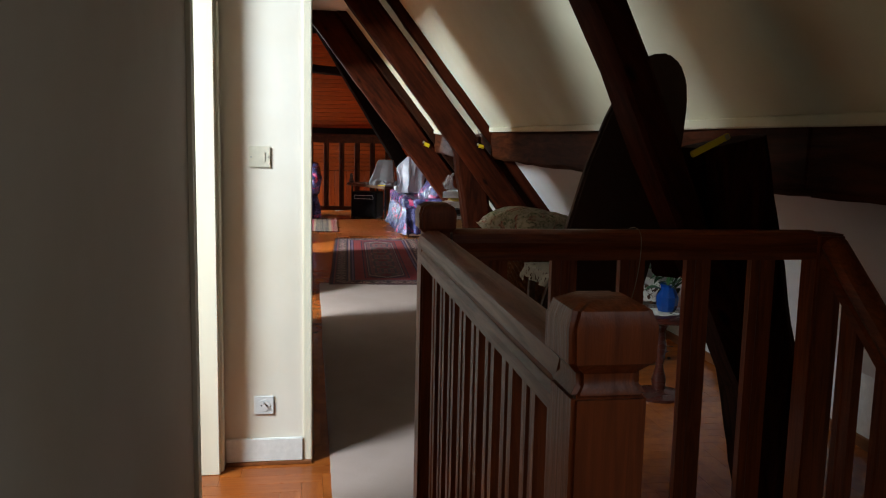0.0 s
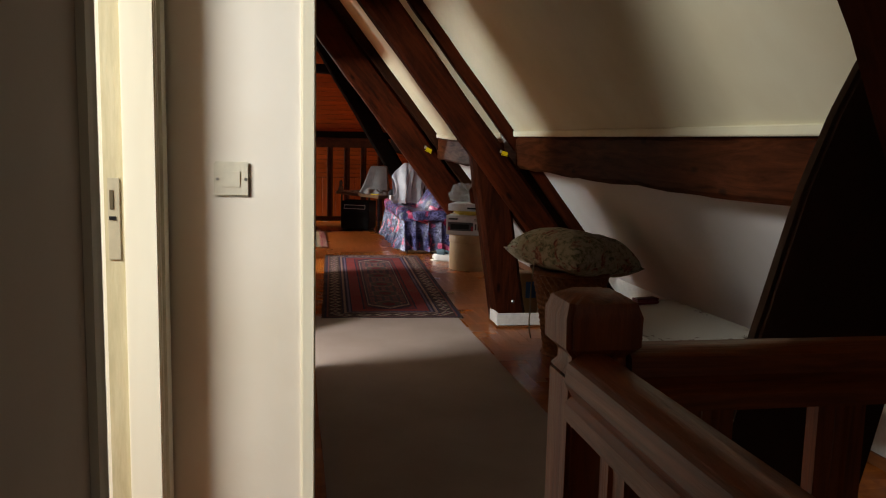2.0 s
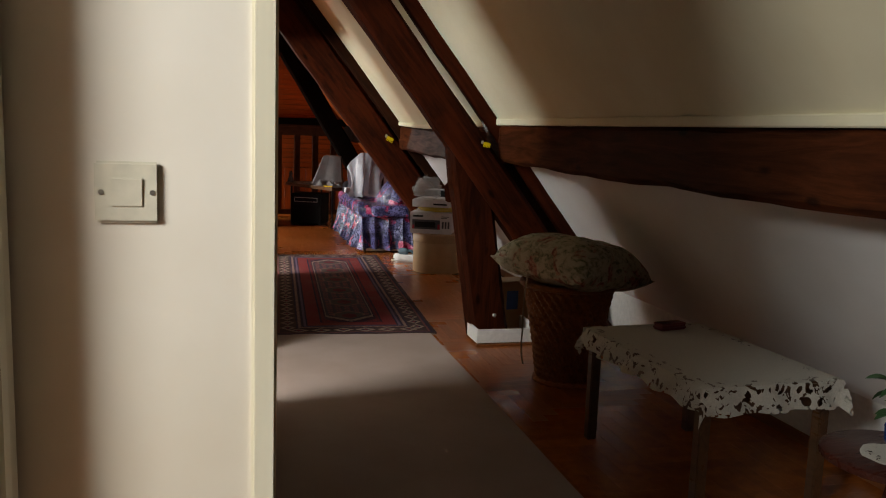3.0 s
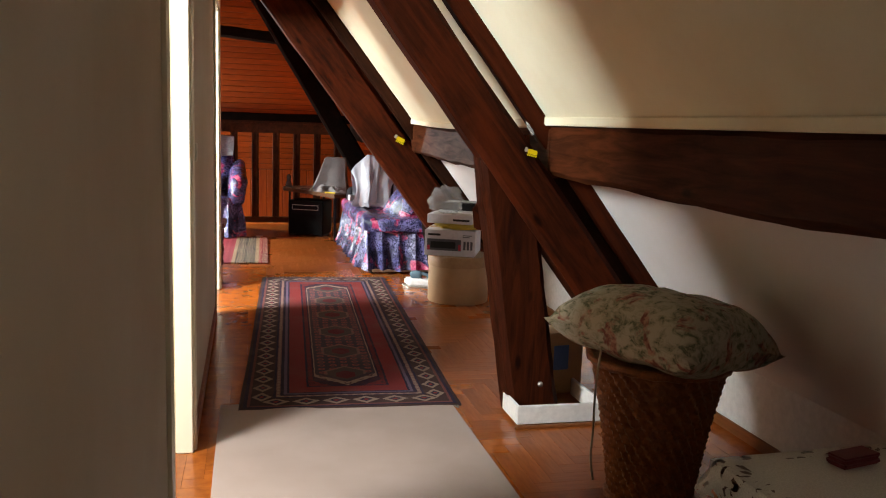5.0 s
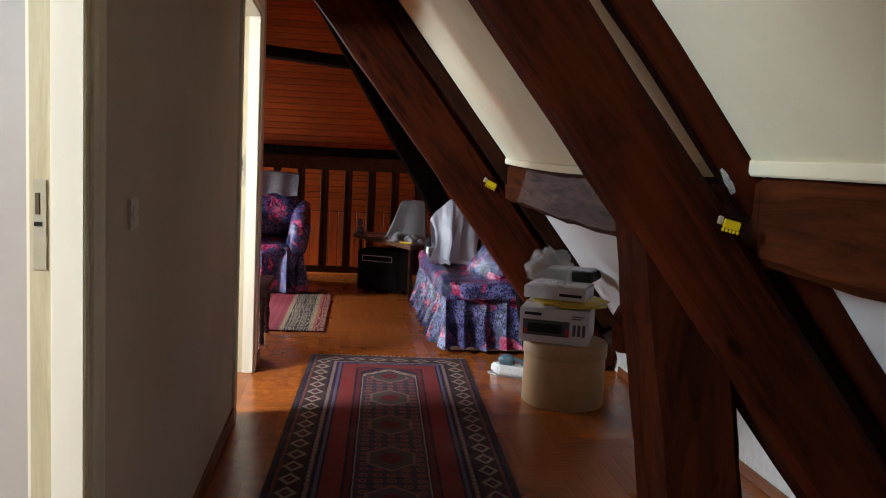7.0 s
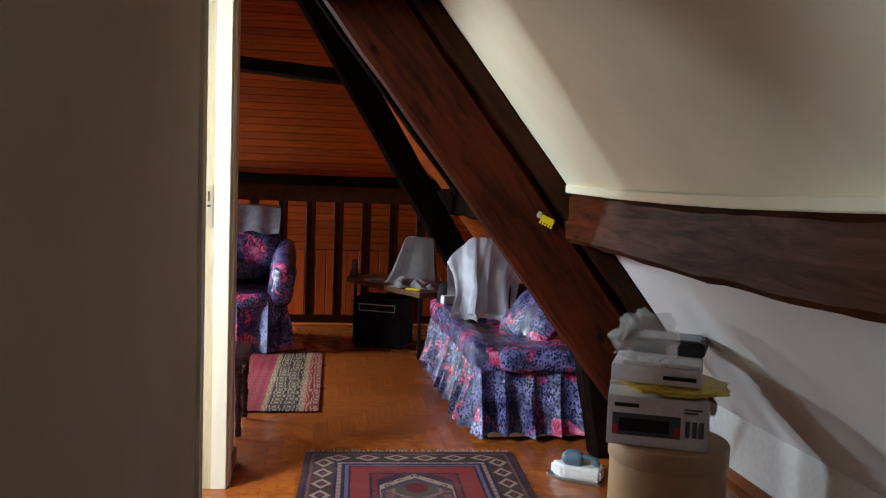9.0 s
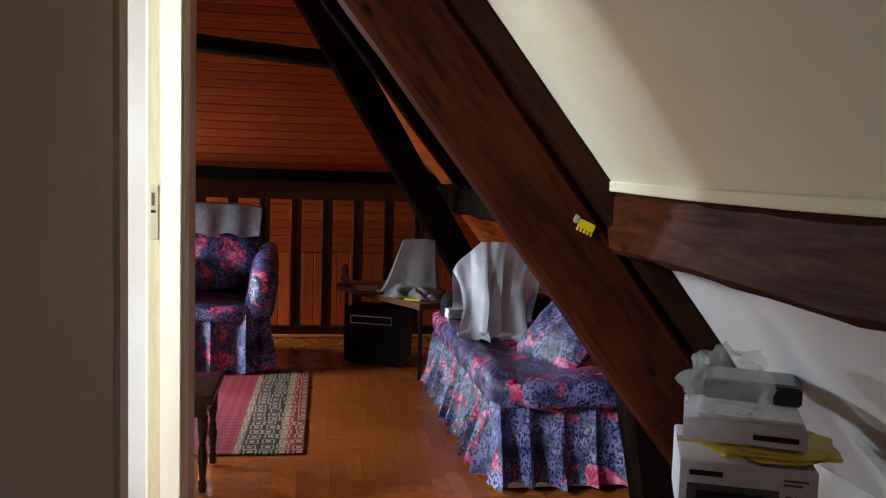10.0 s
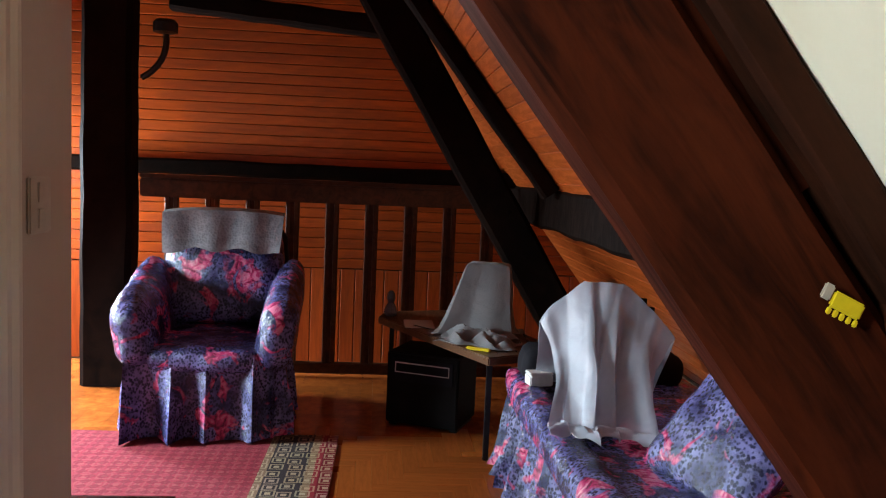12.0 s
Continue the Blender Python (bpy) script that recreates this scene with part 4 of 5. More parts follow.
def drape(w, d, h, spread, folds, seed, tip=0.0):
    """A cloth thrown over an upright block and pooling at its foot."""
    bm = bmesh.new()
    n, loops = folds * 8, []
    rings = [(0.0, 1.0), (0.45, 1.0), (0.85, 0.995), (1.0, 0.97), (1.05, 0.88), (1.09, 0.72), (1.14, 0.5), (1.20, 0.28), (1.28, 0.10), (1.42, 0.03), (1.55, 0.005)]
    for k, (r, zf) in enumerate(rings):
        loop = []
        f = 1 - zf
        for i in range(n):
            a = 2 * math.pi * i / n
            ca, sa = math.cos(a), math.sin(a)
            m_ = max(abs(ca), abs(sa)) ** 0.75
            wave = math.sin(folds * a + 2.0 * noise.noise((ca * 1.7 + seed, sa * 1.7, 0)))
            rr = r / m_ * (1 + (0.17 * f + 0.05) * wave + spread * f * f)
            z = h * zf * (1 - 0.05 * (ca * 0.5 + 0.5) * tip) + 0.015 * noise.noise((ca * 2, sa * 2, k + seed)) * (1 if k > 7 else 0.4)
            if k >= 9:
                z = 0.012 + 0.03 * max(0, noise.noise((ca * 4 + seed, sa * 4, k)))
            loop.append(bm.verts.new((rr * ca * w / 2, rr * sa * d / 2, max(z, 0.004))))
        loops.append(loop)
    for a, b in zip(loops[1:], loops[2:]):
        for i in range(n):
            bm.faces.new((a[i], a[(i + 1) % n], b[(i + 1) % n], b[i]))
    top = loops[1]
    bm.faces.new(top)
    for v in loops[0]:
        bm.verts.remove(v)
    bm.faces.new(loops[-1][::-1])
    return bm


def tilted(bm, h, dx, dy, top_scale=1.0):
    for v in bm.verts:
        f = v.co.z / h
        v.co.x = v.co.x * (1 + (top_scale - 1) * f) + dx * f
        v.co.y = v.co.y * (1 + (top_scale - 1) * f) + dy * f
    return bm


bm = tilted(drape(0.27, 0.15, 0.37, 0.03, 4, 3), 0.37, 0.055, 0.09, 0.84)
screen = thing("draped_screen", "small screen under a grey dust cloth on the table", "dust cloth")
part("cloth", moved(bm, pose(1.06, 12.16, 0.516, 0, 0, -8)), GREYCLOTH, screen, smooth=True)


def pooled(u, v):
    """The slack of the cloth, lying in loose folds before the screen."""
    a, b = (u - 0.5) * 0.40, (v - 0.5) * 0.20
    edge = max(0.0, 1 - (2 * u - 1) ** 4) * max(0.0, 1 - (2 * v - 1) ** 4)
    z = 0.006 + edge * (0.030 + 0.028 * math.sin(17 * u + 5 * math.sin(6 * v)) + 0.030 * noise.noise((u * 5, v * 4, 7)))
    return (a + 0.02 * math.sin(v * 9), b + 0.018 * math.sin(u * 14), max(z, 0.005))


part("cloth_pool", moved(sheet(pooled, 40, 22, 0.003), pose(1.05, 11.95, 0.516, 0, 0, -32)), GREYCLOTH, screen, "crumpled slack of the cloth", smooth=True)
hung = thing("draped_upright", "sheer white dust cloth hung over a black upright on the sofa", "dust cloth")


def satin(u, v):
    """Back fall, ridge, front fall and the pooled hem of the cloth."""
    ridge = Vector((1.165 + 0.44 * u, 11.06 - 0.26 * u, 0.80 + 0.18 * min(1.0, 3.1 * max(u, 0.0), 2.6 * max(1 - u, 0.0)) ** 0.8))
    front = Vector((1.125 + 0.37 * u + 0.02 * math.sin(u * 9), 10.68 - 0.10 * u + 0.03 * math.sin(u * 13), 0.490))
    back = Vector((1.22 + 0.42 * u, 11.34 - 0.24 * u, 0.50))
    fold = math.sin(u * 24 + 2.5 * noise.noise((u * 3, v * 1.5, 4))) + 0.5 * math.sin(u * 51 + 3 * v)
    if v < 0.3:
        p = back.lerp(ridge, v / 0.3)
    elif v < 0.86:
        f = (v - 0.3) / 0.56
        p = ridge.lerp(front, f)
        p.y += 0.12 * f * (1 - f) - 0.019 * fold * min(1, 0.25 + f)
        p.x += 0.012 * fold * f + 0.09 * math.sin(math.pi * f) * (0.55 - u)
    else:
        f = (v - 0.86) / 0.14
        p = front + Vector((0.012 * fold, -0.014 * fold - 0.09 * f, 0.016 * abs(math.sin(u * 22 + f * 5)) + 0.022 * math.sin(math.pi * f)))
    return p + noise.noise_vector(Vector((u * 7, v * 8, 2))) * 0.008


part("cloth", sheet(satin, 56, 48, 0.003), WHITECLOTH, hung, smooth=True)
part("upright", moved(box(-0.17, 0.17, -0.03, 0.03, 0.0, 0.44, 0.03), pose(1.42, 11.02, 0.472, 0, 0, -28)), BLACK, hung, "black upholstered upright")
radio = thing("radio_cabinet", "black hi-fi cabinet with a silver-edged front under the table", "radio cabinet", pose(0.86, 12.32, 0, 0, 0, -24))
part("body", box(-0.20, 0.20, -0.16, 0.16, 0.02, 0.40, 0.008), plain("black_veneer", (0.006, 0.005, 0.005), 0.6, spec=0.08), radio)
part("front_panel", box(-0.17, 0.17, -0.168, -0.158, 0.25, 0.37, 0.003), DARKFAB, radio)
for x0, x1, z0, z1 in ((-0.15, 0.15, 0.345, 0.351), (-0.15, 0.15, 0.296, 0.300), (-0.15, -0.146, 0.3005, 0.3445), (0.146, 0.15, 0.3005, 0.3445)):
    part("silver_strip", box(x0, x1, -0.173, -0.167, z0, z1, 0.001), STEEL, radio, "bright silver strip")
for x in (-0.17, 0.17):
    part("foot", box(x - 0.02, x + 0.02, -0.13, 0.13, 0, 0.02, 0.003), BLACK, radio)
fig = tagged(part("figurine", moved(lathe([(0.034, 0), (0.040, 0.02), (0.030, 0.055), (0.018, 0.075), (0.026, 0.10), (0.022, 0.13), (0.008, 0.145)], 16), pose(0.63, 12.66, 0.516)), plain("glazed_black_white", (0.10, 0.10, 0.12), 0.12)), "small dark glazed ornament on the table", "ornament")
WHITEPL = plain("white_plastic", (0.72, 0.72, 0.72), 0.35)
tagged(part("paper_sheet", box(0.70, 0.86, 12.30, 12.52, 0.516, 0.520, 0.001), plain("crumpled_paper", (0.55, 0.55, 0.56), 0.8)), "loose grey papers lying on the side table", "paper")
YELLOW = plain("yellow_plastic", (0.75, 0.55, 0.015), 0.35)
tagged(part("marker_pen", moved(box(-0.06, 0.06, -0.012, 0.012, 0, 0.014, 0.004), pose(1.03, 11.79, 0.516, 0, 0, -30)), YELLOW), "bright yellow felt pen on the side table", "pen")
tagged(tube("cable", [(0.75, 12.35, 0.522), (0.82, 12.25, 0.526), (0.90, 12.12, 0.524), (0.95, 12.06, 0.530), (1.0, 12.0, 0.522)], 0.003, BLACK), "thin black cable lying on the table", "cable")
wb = thing("small_white_box", "small white plastic box on the sofa's end", "box", pose(1.22, 11.28, 0.490, 0, 0, 10))
part("body", box(-0.05, 0.05, -0.035, 0.035, 0, 0.045, 0.005), WHITEPL, wb)
part("lid", box(-0.051, 0.051, -0.036, 0.036, 0.046, 0.056, 0.004), WHITEPL, wb)

# stool on the crimson rug
STOOL = wood("stool_mahogany", (0.03, 0.008, 0.006), (0.09, 0.022, 0.014), (1, 9, 9), 3, 0.25, False)
st = thing("low_table", "dark mahogany low table with turned legs on the rug", "table", pose(-0.28, 10.05, 0.010))
part("tabletop", prism([(-0.28, -0.22), (0.28, -0.22), (0.28, 0.22), (-0.28, 0.22)], "z", 0.37, 0.405, 0.008), STOOL, st)
part("apron", box(-0.25, 0.25, -0.19, 0.19, 0.31, 0.37, 0.004), STOOL, st)
for sx in (-1, 1):
    for sy in (-1, 1):
        part("leg", moved(lathe([(0.016, 0), (0.020, 0.03), (0.013, 0.06), (0.022, 0.14), (0.013, 0.2), (0.022, 0.25), (0.022, 0.315)], 12), pose(sx * 0.235, sy * 0.175, 0)), STOOL, st, smooth=True)

# ---- gable railing ----
# rails and slats are darkened in colour to read as backlit against the planks
GRAIL = wood("gable_rail_silhouette", (0.045, 0.012, 0.005), (0.115, 0.032, 0.011), (5, 5, 5), 3, 0.5, False, spec=0.2)
gr = thing("gable_railing", "wooden railing in front of the gable, darkened as a backlit silhouette", "railing")
GY = 13.22
part("top_rail", box(-0.93, 1.22, GY - 0.03, GY + 0.03, 1.12, 1.235, 0.01), GRAIL, gr)
part("top_moulding", box(-0.93, 1.20, GY - 0.045, GY + 0.045, 1.236, 1.262, 0.008), GRAIL, gr)
part("bottom_rail", box(-0.93, 1.45, GY - 0.025, GY + 0.025, 0.03, 0.10, 0.006), GRAIL, gr)
for i in range(9):
    x = -0.74 + i * 0.248
    prof = [(-0.042, -0.010), (-0.036, -0.014), (-0.014, -0.014), (-0.010, -0.006), (0.010, -0.006), (0.014, -0.014), (0.036, -0.014), (0.042, -0.010), (0.042, 0.012), (-0.042, 0.012)]
    part("slat", prism([(x + u, GY + v) for u, v in prof], "z", 0.10, 1.12), GRAIL, gr)

# ---- drum with boxes on it, beside the middle post ----
CARD = plain("kraft_board", (0.48, 0.30, 0.155), 0.65, 0, 0.15, 14)
CARD_D = plain("kraft_board_rim", (0.40, 0.235, 0.115), 0.6)
drum = thing("cardboard_drum", "round tan cardboard drum with a lid on the parquet", "drum", pose(1.69, 8.72, 0))
part("body", lathe([(0.218, 0), (0.222, 0.006), (0.220, 0.27)], 48), CARD, drum, smooth=True)
part("lid", lathe([(0.224, 0.265), (0.227, 0.268), (0.227, 0.335), (0.222, 0.342)], 48), CARD_D, drum, smooth=True)
CARTON = plain("white_carton", (0.62, 0.60, 0.66), 0.5)
carton = thing("printer_carton", "white lilac carton with a picture of a black device", "box", pose(1.666, 8.774, 0.344, 0, 0, -22))
part("body", box(-0.19, 0.175, -0.20, 0.16, 0, 0.185, 0.004), CARTON, carton)
part("printed_panel", box(-0.170, 0.075, -0.2035, -0.2005, 0.040, 0.122, 0.0005), plain("print_grey", (0.07, 0.07, 0.09), 0.4), carton, "dark printed picture panel")
part("printed_device", box(-0.145, 0.035, -0.206, -0.204, 0.056, 0.104, 0.001), BLACK, carton)
part("red_label", box(0.055, 0.074, -0.206, -0.204, 0.042, 0.085, 0.0005), plain("red_print", (0.5, 0.02, 0.05), 0.4), carton, "small red printed label")
part("text_bar", box(-0.165, -0.075, -0.2035, -0.2005, 0.145, 0.160, 0.0005), BLACK, carton)
part("red_label", box(-0.168, -0.150, -0.206, -0.204, 0.042, 0.075, 0.0005), bpy.data.materials["red_print"], carton, "small red printed label")
for z, x1 in ((0.150, 0.15), (0.138, 0.135)):
    part("text_bar", box(0.085, x1, -0.2035, -0.2005, z, z + 0.006, 0.0005), bpy.data.materials["print_grey"], carton)
for x in (0.10, 0.125, 0.15):
    part("printed_icon", box(x - 0.008, x + 0.008, -0.2035, -0.2005, 0.050, 0.110, 0.0005), bpy.data.materials["print_grey"], carton)
part("tape", box(-0.191, 0.176, -0.03, 0.03, 0.1855, 0.187, 0.0004), CARD, carton)
bagm = Mat("yellow_bag", 0.35)
bagm.colour((0.62, 0.43, 0.05))
YBAG = bagm.bump(bagm.noise(18, detail=4), 0.8, 0.02).m


def crumple(w, d, h, seed, amount=0.35, sub=4):
    bm = bmesh.new()
    bmesh.ops.create_icosphere(bm, subdivisions=sub, radius=1)
    for v in bm.verts:
        c = v.co.copy()
        r = 1 + amount * (abs(noise.noise(c * 1.9 + Vector((seed, 0, 0)))) * 1.3 - 0.3) + amount * 0.45 * abs(noise.noise(c * 5 + Vector((0, seed, 0))))
        c = Vector((math.copysign(abs(c.x) ** 0.75, c.x), math.copysign(abs(c.y) ** 0.75, c.y), c.z)) * r
        v.co = Vector((c.x * w / 2, c.y * d / 2, max(c.z, -0.82) * h / 2 + 0.41 * h))
    return bm


tagged(part("yellow_bag", moved(crumple(0.38, 0.36, 0.045, 3, 0.25), pose(1.72, 8.74, 0.5315, 0, 0, -22)), YBAG, smooth=True), "flat yellow plastic bag lying on the carton", "bag")
car2 = thing("device_carton", "open pale carton with papers on the stack", "box", pose(1.655, 8.76, 0.572, 0, 0, -26))
part("body", box(-0.17, 0.16, -0.14, 0.14, 0, 0.065, 0.003), CARTON, car2)
part("paper", box(-0.13, 0.15, -0.13, 0.10, 0.066, 0.078, 0.002), WHITEPL, car2)
part("text_bar", box(0.02, 0.14, -0.1425, -0.1402, 0.02, 0.035, 0.0004), BLACK, car2)
dev = thing("black_device", "flat black electronic device lying on the stack", "device", pose(1.76, 8.88, 0.652, 0, 0, -30))
part("body", box(-0.15, 0.13, -0.11, 0.11, 0, 0.055, 0.006), BLACK, dev)
part("top_panel", box(-0.13, 0.11, -0.09, 0.09, 0.0555, 0.060, 0.002), plain("blue_grey_plastic", (0.09, 0.10, 0.12), 0.3), dev)
pl = Mat("clear_plastic_bag", 0.12)
pl.colour((0.80, 0.80, 0.80))
pl.put(pl.p, "Alpha", 0.22)
CLEAR = pl.bump(pl.noise(14, detail=4), 0.9, 0.02).m
bag = tagged(part("plastic_bag", moved(crumple(0.21, 0.16, 0.20, 9, 0.6), pose(1.555, 8.72, 0.648, 0, 14, -25)), CLEAR, smooth=True), "crumpled clear plastic bag with papers inside", "bag")
iron = thing("steam_iron", "white steam iron with a blue tank on the floor", "iron", pose(1.50, 9.22, 0, 0, 0, 150))
part("body", prism([(-0.11, -0.055), (0.06, -0.055), (0.13, 0), (0.06, 0.055), (-0.11, 0.055)], "z", 0.012, 0.07, 0.012), WHITEPL, iron)
part("sole_plate", prism([(-0.115, -0.06), (0.065, -0.06), (0.145, 0), (0.065, 0.06), (-0.115, 0.06)], "z", 0, 0.011, 0.002), STEEL, iron)
part("tank", soft_box(-0.02, 0.075, -0.04, 0.04, 0.066, 0.125, 0.028, 0.0, 3), plain("blue_tank", (0.10, 0.17, 0.22), 0.25), iron)
part("handle", prism([(-0.10, 0.068), (-0.085, 0.105), (-0.03, 0.118), (0.0, 0.112), (0.0, 0.096), (-0.06, 0.094), (-0.07, 0.068)], "y", -0.016, 0.016, 0.006), bpy.data.materials["blue_tank"], iron, "blue-grey handle")

# plinth round the middle post
pb = thing("post_plinth", "white painted plinth round the foot of the post", "plinth")
for x0, x1, y0, y1 in ((1.30, 1.70, 6.12, 6.135), (1.30, 1.315, 6.136, 6.33), (1.685, 1.70, 6.136, 6.48)):
    part("board", box(x0, x1, y0, y1, 0.014, 0.096, 0.003), WHITE, pb)
part("strip", box(1.29, 1.71, 6.105, 6.119, 0, 0.013, 0.002), SKIRT, pb, "orange oak strip at the floor")

# ---- wicker basket with a cushion on it ----
WICK = wood("wicker_cane", (0.15, 0.045, 0.013), (0.34, 0.115, 0.034), (6, 6, 6), 6, 0.45, False)


def wicker(r0, r1, r2, h):
    """Twisted strands woven round stakes."""
    bm = bmesh.new()
    n, rows = 120, 30
    loops = []
    for k in range(rows * 3 + 1):
        f = k / (rows * 3)
        r = r0 + (r1 - r0) * f ** 0.8 + r2 * math.sin(math.pi * f)
        loop = []
        for i in range(n):
            a = 2 * math.pi * i / n
            ph = i * 2 * math.pi * 30 / n + k * 0.55
            o = 0.007 * math.sin(ph) + 0.0025 * math.sin(k * 2 * math.pi / 6 + 0.5 * math.sin(ph))
            loop.append(bm.verts.new(((r + o) * math.cos(a), (r + o) * math.sin(a), 0.01 + h * f)))
        loops.append(loop)
    for a, b in zip(loops, loops[1:]):
        for i in range(n):
            bm.faces.new((a[i], a[(i + 1) % n], b[(i + 1) % n], b[i]))
    bm.faces.new(loops[0][::-1])
    bm.faces.new(loops[-1])
    return bm


BX, BY = 1.555, 5.42
bask = thing("wicker_basket", "tall brown woven wicker basket on the parquet", "basket", pose(BX, BY, 0))
part("weave", wicker(0.135, 0.225, -0.012, 0.49), WICK, bask, smooth=True)
for z, r in ((0.012, 0.145), (0.50, 0.232)):
    bm = bmesh.new()
    n, mseg = 60, 8
    g = [[bm.verts.new(((r + 0.014 * math.cos(b) * (1 + 0.2 * math.sin(20 * a))) * math.cos(a), (r + 0.014 * math.cos(b) * (1 + 0.2 * math.sin(20 * a))) * math.sin(a), z + 0.014 * math.sin(b) * (1 + 0.2 * math.sin(20 * a)))) for b in [2 * math.pi * j / mseg for j in range(mseg)]] for a in [2 * math.pi * i / n for i in range(n)]]
    for i in range(n):
        for j in range(mseg):
            bm.faces.new((g[i][j], g[(i + 1) % n][j], g[(i + 1) % n][(j + 1) % mseg], g[i][(j + 1) % mseg]))
    part("rim", bm, WICK, bask, smooth=True)
fm = Mat("faded_rose_print", 0.8, spec=0.2)
v = fm.coords()
blot, leafy = fm.noise(13, v, 3, 0.6, 0.7), fm.noise(26, fm.coords((1, 1, 1.3)), 4, 0.65, 0.5)
c = fm.ramp(leafy, (0.44, (0.46, 0.43, 0.34)), (0.56, (0.30, 0.29, 0.21)), (0.63, (0.11, 0.13, 0.08)), (0.72, (0.24, 0.23, 0.16)))
c = fm.mix(fm.ramp(blot, (0.55, (0, 0, 0)), (0.63, (1, 1, 1))), c, fm.ramp(fm.noise(50, v, 2), (0.4, (0.20, 0.075, 0.06)), (0.6, (0.44, 0.24, 0.18))))
fm.colour(c)
ROSES = fm.bump(fm.math("ADD", fm.noise(7), fm.math("MULTIPLY", fm.noise(300, detail=1), 0.12)), 0.4, 0.01).m
bm = pillow(0.60, 0.58, 0.25, 9, 22, 3.2)
for vert in bm.verts:
    rr = math.hypot(vert.co.x, vert.co.y) / 0.29
    vert.co.z -= 0.045 * max(0, rr - 0.75) ** 1.0
cush = tagged(part("rose_cushion", moved(bm, pose(BX + 0.02, BY + 0.0, 0.604, 3, 7, 30)), ROSES, smooth=True), "faded rose-print cushion lying on the wicker basket", "cushion")
tube("cord", [(1.315, 5.36, 0.57), (1.285, 5.34, 0.40), (1.30, 5.33, 0.28), (1.28, 5.335, 0.20), (1.30, 5.33, 0.12)], 0.004, CORD, cush, "thin pale hanging cord")
tagged(part("paper_bag", moved(crumple(0.20, 0.16, 0.26, 14, 0.35, 3), pose(1.70, 6.95, 0.0)), plain("blue_white_paper", (0.50, 0.55, 0.66), 0.6), smooth=True), "crumpled pale blue bag on the floor behind the post", "bag")
# carton behind the post
cb = thing("small_carton", "small tan carton standing behind the post", "box", pose(1.66, 6.62, 0, 0, 0, 8))
part("body", box(-0.10, 0.10, -0.08, 0.08, 0, 0.30, 0.004), CARD, cb)
part("blue_label", box(-0.06, 0.02, -0.083, -0.0805, 0.12, 0.24, 0.0005), plain("blue_print", (0.05, 0.16, 0.45), 0.4), cb, "blue printed label")

# ---- lace-covered table under the slope ----
dt = thing("lace_table", "low dark wooden table under a white lace cloth", "table", pose(1.615, 4.30, 0, 0, 0, 3))
part("tabletop", box(-0.27, 0.25, -0.42, 0.40, 0.43, 0.455, 0.006), TABLE, dt)
for sx in (-0.24, 0.22):
    for sy in (-0.38, 0.36):
        part("leg", box(sx - 0.02, sx + 0.02, sy - 0.02, sy + 0.02, 0, 0.43, 0.004), TABLE, dt)
part("apron", box(-0.24, 0.22, -0.39, 0.37, 0.36, 0.43, 0.004), TABLE, dt)
lm = Mat("white_lace", 0.8, spec=0.2)
v = lm.coords()
sep = lm.n("ShaderNodeSeparateXYZ")
lm.t.links.new(lm.co.outputs["Object"], sep.inputs[0])
ax = lm.math("SUBTRACT", 0.27, lm.math("ABSOLUTE", sep.outputs[0]))
ay = lm.math("SUBTRACT", 0.42, lm.math("ABSOLUTE", sep.outputs[1]))
edge = lm.math("LESS_THAN", lm.math("MINIMUM", ax, ay), 0.055)
vo = lm.n("ShaderNodeTexVoronoi", Scale=26.0, Randomness=0.55)
lm.t.links.new(v, vo.inputs["Vector"])
hole = lm.math("LESS_THAN", vo.outputs["Distance"], 0.55)
wave = lm.math("GREATER_THAN", lm.noise(20, v, 2, 0.5, 2.0), 0.52)
lm.put(lm.p, "Alpha", lm.math("SUBTRACT", 1.0, lm.math("MULTIPLY", edge, lm.math("MULTIPLY", hole, wave))))
lm.colour(lm.ramp(lm.noise(240, detail=1), (0.3, (0.55, 0.52, 0.46)), (0.7, (0.68, 0.65, 0.58))))
WLACE = lm.bump(lm.noise(180, detail=2), 0.4, 0.003).m


def cover(u, v):
    x, y = (u - 0.5) * 0.70, (v - 0.5) * 1.02
    ox, oy = max(0, abs(x) - 0.268), max(0, abs(y) - 0.415)
    drop = math.hypot(ox, oy)
    ripple = 0.014 * math.sin(34 * (x + y)) * min(1, drop / 0.06)
    cx = math.copysign(min(abs(x), 0.268) + ox * 0.18 + ripple, x)
    cy = math.copysign(min(abs(y), 0.415) + oy * 0.18 + ripple, y)
    return (cx, cy, 0.459 - drop * 0.97 + 0.001 * noise.noise((x * 9, y * 9, 0)))


tc = tagged(part("lace_tablecloth", sheet(cover, 44, 56, 0.002), WLACE, smooth=True), "white cloth with an openwork lace border on the table", "tablecloth")
tc.matrix_world = pose(1.605, 4.29, 0.002, 0, 0, 3)
rb = thing("red_case", "small dark red case on the lace tablecloth", "case", pose(1.655, 4.60, 0.463, 0, 0, 12))
REDP = plain("dark_red_leather", (0.16, 0.008, 0.012), 0.35)
part("body", box(-0.065, 0.065, -0.03, 0.03, 0, 0.018, 0.006), REDP, rb)
part("lid", box(-0.065, 0.065, -0.03, 0.03, 0.0185, 0.028, 0.005), REDP, rb)

